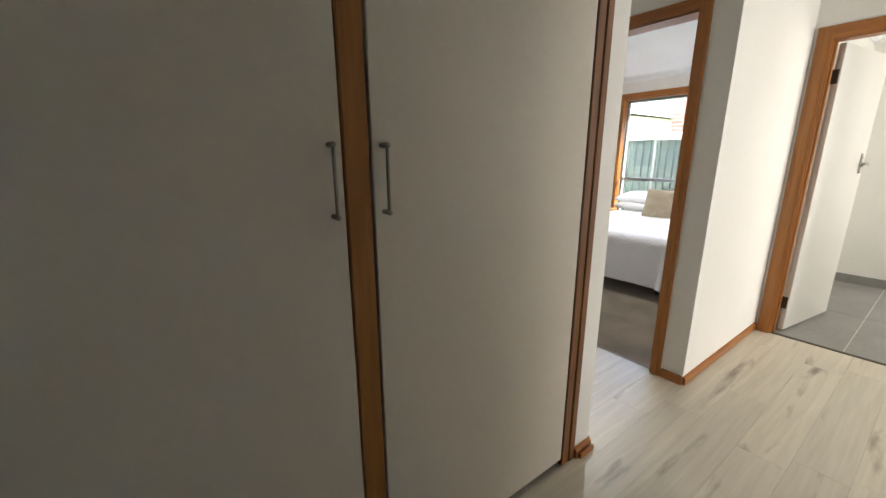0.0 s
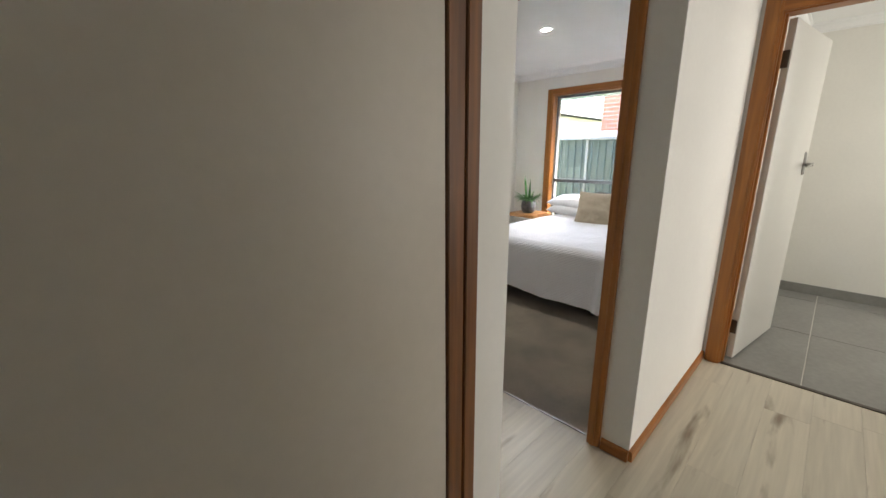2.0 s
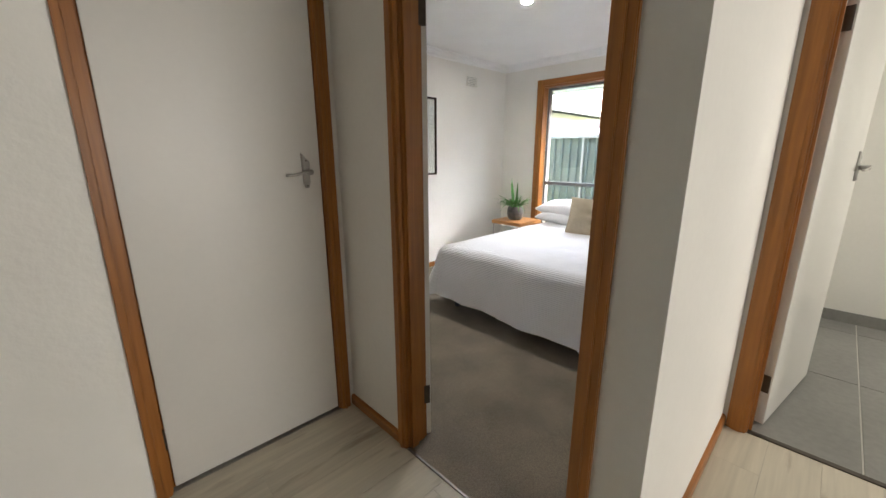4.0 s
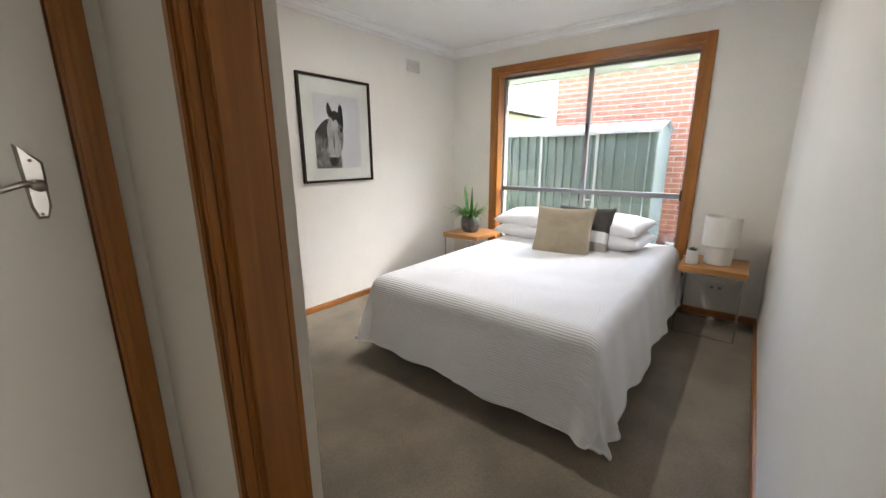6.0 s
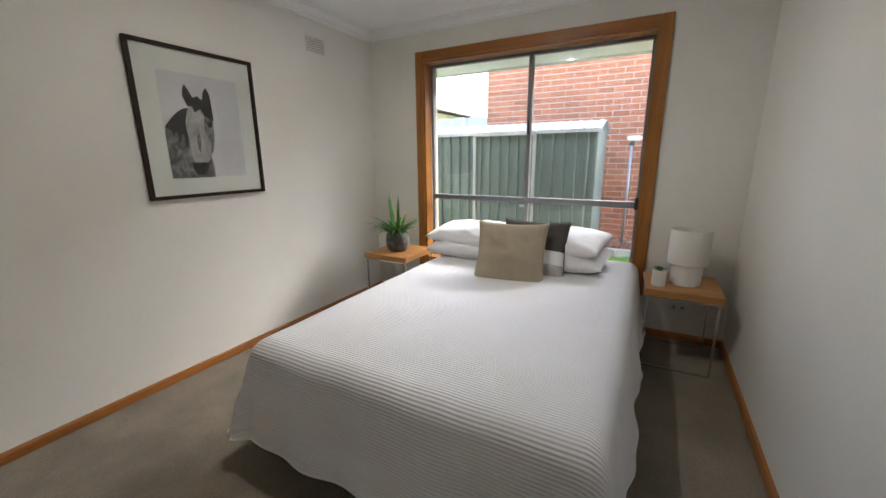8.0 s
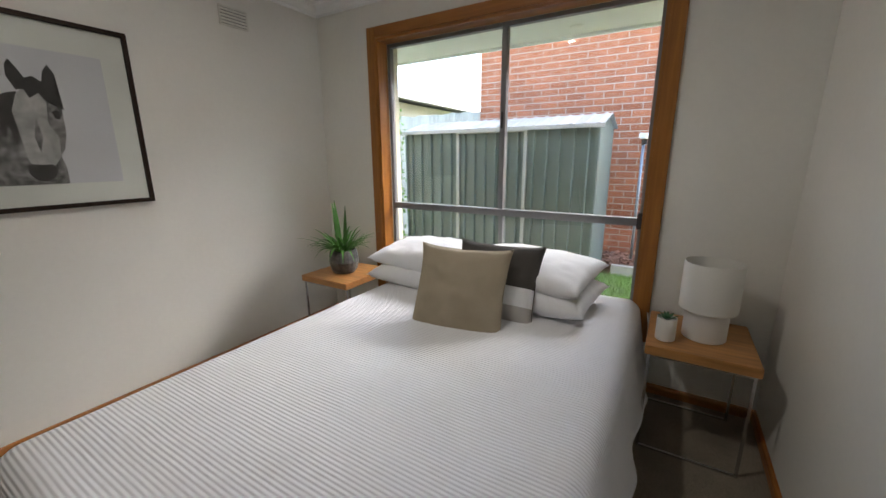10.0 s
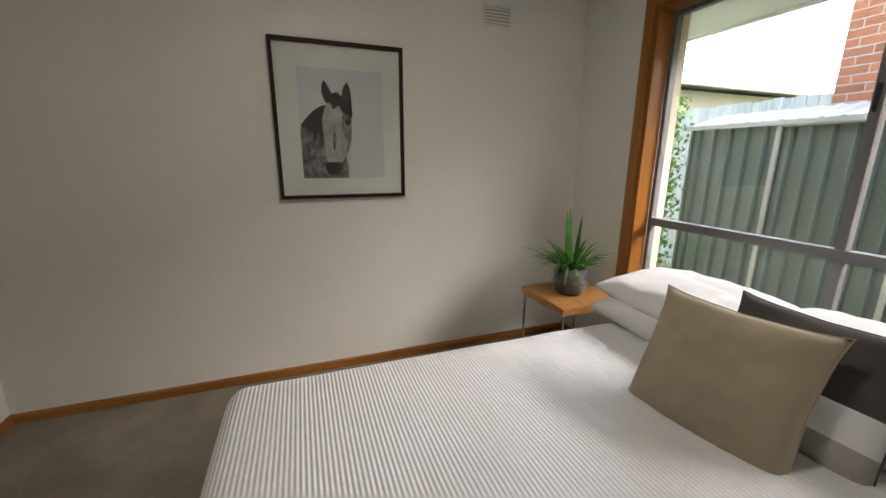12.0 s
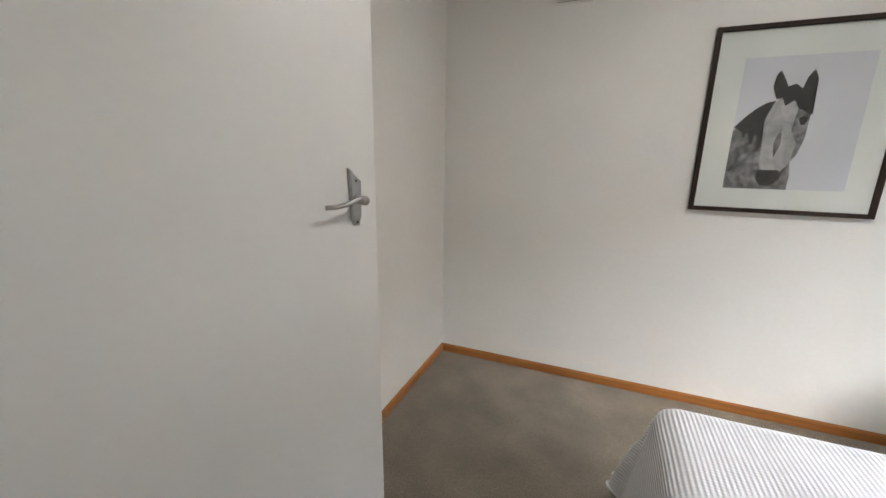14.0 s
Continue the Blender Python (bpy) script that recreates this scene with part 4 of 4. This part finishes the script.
for prof in ([(SX + 0.005, GZ), (SX + SD, GZ), (SX + SD, SH - 0.01), (SX + SD / 2, apex - 0.02), (SX + 0.005, SH - 0.01)],):
    a = [bm.verts.new((x, SY0 - 0.004, z)) for x, z in prof]
    b = [bm.verts.new((x, SY0 + 0.008, z)) for x, z in prof]
    bm.faces.new(a), bm.faces.new(b)
    for i in range(5):
        bm.faces.new((a[i], a[(i + 1) % 5], b[(i + 1) % 5], b[i]))
part("gable_end", bm, SHEDL, shed, "pale weathered steel gable end")
for s in (0, 1):
    xe, xm = (SX - 0.05, SX + SD / 2) if s == 0 else (SX + SD + 0.05, SX + SD / 2)
    bm = bmesh.new()
    ys, zs = [], []
    n = 19
    p = (SY1 - SY0 + 0.08) / n
    for i in range(n):
        for f, o in ((0, 0), (0.3, 0), (0.4, 0.010), (0.6, 0.010), (0.7, 0)):
            ys.append(SY0 - 0.04 + (i + f) * p), zs.append(o)
    lo = [bm.verts.new((xe, y, SH - 0.012 + z)) for y, z in zip(ys, zs)]
    hi = [bm.verts.new((xm, y, apex + z)) for y, z in zip(ys, zs)]
    for i in range(len(ys) - 1):
        bm.faces.new((lo[i], lo[i + 1], hi[i + 1], hi[i]))
    bmesh.ops.solidify(bm, geom=bm.faces[:], thickness=0.002)
    part("roof_sheet", bm, SHEDW, shed, "pale corrugated roof sheet")
part("front_fascia", soft(boxes((SX - 0.055, SX - 0.045, SY0 - 0.045, SY1 + 0.045, SH - 0.045, SH - 0.008)), 0.002), SHEDW, shed, "pale steel fascia")

# solar lamp on a post
post = thing("garden_lamp", "slim grey post lamp with a small hooded head", "lamp", pose(8.02, 1.45, GZ + 0.10))
part("pole", tube([(0, 0, -0.05), (0, 0, 1.33)], 0.016, 12), SOLARM, post, smooth=True)
part("head", soft(boxes((-0.06, 0.06, -0.11, 0.05, 1.36, 1.42)), 0.012), PLASTIC, post, "pale lamp head")
part("bracket", soft(boxes((-0.02, 0.02, -0.03, 0.02, 1.30, 1.365)), 0.004), BLACKP, post)

# eave over the window
eave = structure("eave_soffit", boxes((BX1 + 0.24, 6.36, -1.2, 5.4, 2.17, 2.19)), SOFFIT, "white eave lining over the window", "eave")
structure("eave_fascia", boxes((6.36, 6.39, -1.2, 5.4, 2.15, 2.33)), SOFFIT, "pale fascia board", "fascia")
structure("roof_over", boxes((-2.5, 5.95, -3.9, 5.4, 2.56, 2.62), (5.95, 6.2, -1.2, 5.4, 2.40, 2.5)), ROOFM, "house roof above the rooms", "roof")
el = thing("eave_light", "small round white light in the eave lining", "light", pose(6.18, 1.80, 2.17))
part("rim", lathe([(0.0005, -0.008), (0.04, -0.008), (0.05, -0.001)], 24), PLASTIC, el, smooth=True)

# paling fence, neighbour's roof, creeper
fence = thing("paling_fence", "weathered timber paling fence behind the shed", "fence", pose(0, 0, 0))
for i in range(20):
    part("paling", boxes((8.46, 8.475, 3.60 + i * 0.1, 3.695 + i * 0.1, -0.1, 1.93 + 0.03 * rng.random())), FENCEP, fence)
part("rail", boxes((8.475, 8.52, 3.6, 5.6, 1.55, 1.62)), FENCEP, fence)
nb = thing("neighbour_house", "neighbouring house with pale eave and grey roof", "house", pose(0, 0, 0))
part("wall", boxes((8.9, 18, 6.95, 12, -0.1, 2.6)), CREAMB, nb)
bm = bmesh.new()
pts = [(8.4, 6.5, 2.66), (18.5, 6.5, 2.66), (18.5, 12.4, 2.66), (8.4, 12.4, 2.66), (11.3, 9.4, 3.5), (15.6, 9.4, 3.5)]
vs = [bm.verts.new(p) for p in pts]
for f in ((0, 1, 5, 4), (1, 2, 5), (2, 3, 4, 5), (3, 0, 4), (0, 3, 2, 1)):
    bm.faces.new([vs[i] for i in f])
part("roof", bm, ROOFM, nb, "low grey hipped roof")
part("gutter", soft(boxes((8.32, 18.5, 6.41, 6.5, 2.58, 2.68)), 0.01), SHEDW, nb, "pale gutter")
part("gutter", soft(boxes((8.32, 8.4, 6.5, 12.4, 2.58, 2.68)), 0.01), SHEDW, nb, "pale gutter")

creeper = thing("creeper", "bright green creeper climbing beside the shed", "plant", pose(0, 0, 0))
part("stem", tube([(7.0, 4.04, -0.1), (6.98, 4.02, 0.7), (7.02, 4.05, 1.3), (7.0, 4.03, 1.80)], 0.012, 8), BARK, creeper, smooth=True)
r = np.random.RandomState(5)
verts, faces = [], []
for i in range(1300):
    z = r.uniform(0.3, 1.88)
    c = Vector((7.0 + r.normal(0, 0.07), 4.04 + r.normal(0, 0.055) * (1.2 - 0.3 * math.sin(z * 7)), z))
    m3 = Euler(r.uniform(-1.3, 1.3, 3)).to_matrix()
    s = r.uniform(0.012, 0.028)
    k = len(verts)
    verts += [tuple(c + m3 @ (s * Vector(v))) for v in ((-1, 0, 0), (-0.2, -0.7, 0.1), (1.1, 0, -0.1), (-0.2, 0.7, 0.1))]
    faces += [(k, k + 1, k + 2), (k, k + 2, k + 3)]
me = bpy.data.meshes.new("leaves")
me.from_pydata(verts, [], faces)
me.materials.append(LEAF2)
lv = new("leaves", me)
lv.parent = creeper
tagged(lv, "dense small creeper leaves", kind="stuff")

# brick house next door: mortar wall with bricks laid proud of it
BWX = 8.42
brick_wall = thing("brick_house", "red brick wall of the neighbouring house", "house", pose(0, 0, 0))
# The unseen southern run is added to shut out low sky light.
part("mortar_wall", boxes((BWX, BWX + 6, -5.0, 3.575, -0.1, 2.86)), MORTAR, brick_wall, "pale mortar")
bm = bmesh.new()
vs = [bm.verts.new(p) for p in ((BWX - 0.12, -5.2, 2.84), (BWX - 0.12, 3.72, 2.84), (BWX + 5, 3.72, 4.5), (BWX + 5, -5.2, 4.5))]
f = bm.faces.new(vs)
bmesh.ops.solidify(bm, geom=[f], thickness=0.06)
part("roof", bm, ROOFM, brick_wall, "grey tiled roof slope")
bme = mesh_of("brick", soft(boxes((-0.003, 0.004, 0.0, 0.207, 0, 0.0685)), 0.0015, 1), BRICK)
rest_v, rest_f = [], []
for c in range(36):
    z = 0.06 + c * 0.0775
    off = 0.108 if c % 2 else 0.0
    for i in range(39):
        y1 = 3.575 - i * 0.216 + off
        y0 = y1 - 0.207
        if i == 0 and c % 2:
            y1, y0 = 3.575, 3.476
        if 1.0 < y0 and 0.3 < z < 2.3 and not (i == 0 and c % 2):
            o = new("brick", bme)
            o.parent = brick_wall
            o.matrix_local = pose(BWX + rng.uniform(-0.001, 0.001), y0, z)
        else:
            k = len(rest_v)
            rest_v += [(x, y, zz) for x in (BWX - 0.003, BWX + 0.004) for y in (y0, y1) for zz in (z, z + 0.0685)]
            rest_f += [tuple(k + j for j in f) for f in ((0, 1, 3, 2), (4, 6, 7, 5), (0, 4, 5, 1), (2, 3, 7, 6), (0, 2, 6, 4), (1, 5, 7, 3))]
me = bpy.data.meshes.new("outer_bricks")
me.from_pydata(rest_v, [], rest_f)
me.materials.append(BRICK)
ob = new("outer_bricks", me)
ob.parent = brick_wall
tagged(ob, "more red bricks", kind="stuff")

# hall planks and bathroom tiles
rng = random.Random(11)
PL, PWD = 1.22, 0.183


def plank(x0, x1, y0, y1):
    return mesh_of("plank", soft(boxes((x0 + 0.0002, x1 - 0.0002, y0 + 0.0003, y1 - 0.0003, -0.009, 0.0)), 0.0006, 1), OAKF)


for k in range(-6, 11):
    y0 = 0.55 - PWD * 2 + k * PWD - 0.05
    y1 = y0 + PWD
    lo, hi = (-2.4, AX) if y1 <= HY + 0.001 else (NX, HXN)
    x = lo - rng.uniform(0, PL)
    while x < hi:
        a, b = max(x, lo), min(x + PL, hi)
        if b - a > 0.02:
            ylo, yhi = y0, y1
            yhi = min(yhi, NY)
            if yhi - ylo > 0.02:
                o = new("plank", plank(a - (a + b) / 2, b - (a + b) / 2, ylo, yhi))
                o.parent = floor_hall
                o.matrix_local = pose((a + b) / 2, 0, 0)
        x += PL
y0 = 0.55 - PWD * 2 - 0.05 + 2 * PWD
for a, b in ((-2.4, -1.4), (-1.4, -0.18), (-0.18, NX)):
    o = new("plank", plank((a - b) / 2, (b - a) / 2, y0, CY + 0.002))
    o.parent = floor_hall
    o.matrix_local = pose((a + b) / 2, 0, 0)
tm = mesh_of("tile", soft(boxes((0.003, 0.927, 0.003, 0.463, -0.004, 0.0)), 0.0015, 1), TILE)
for i in range(3):
    for j in range(5):
        o = new("tile", tm)
        o.parent = floor_bath
        o.matrix_local = pose(AX + 0.03 + i * 0.93, 0.01 + 0.466 - j * 0.466, 0)
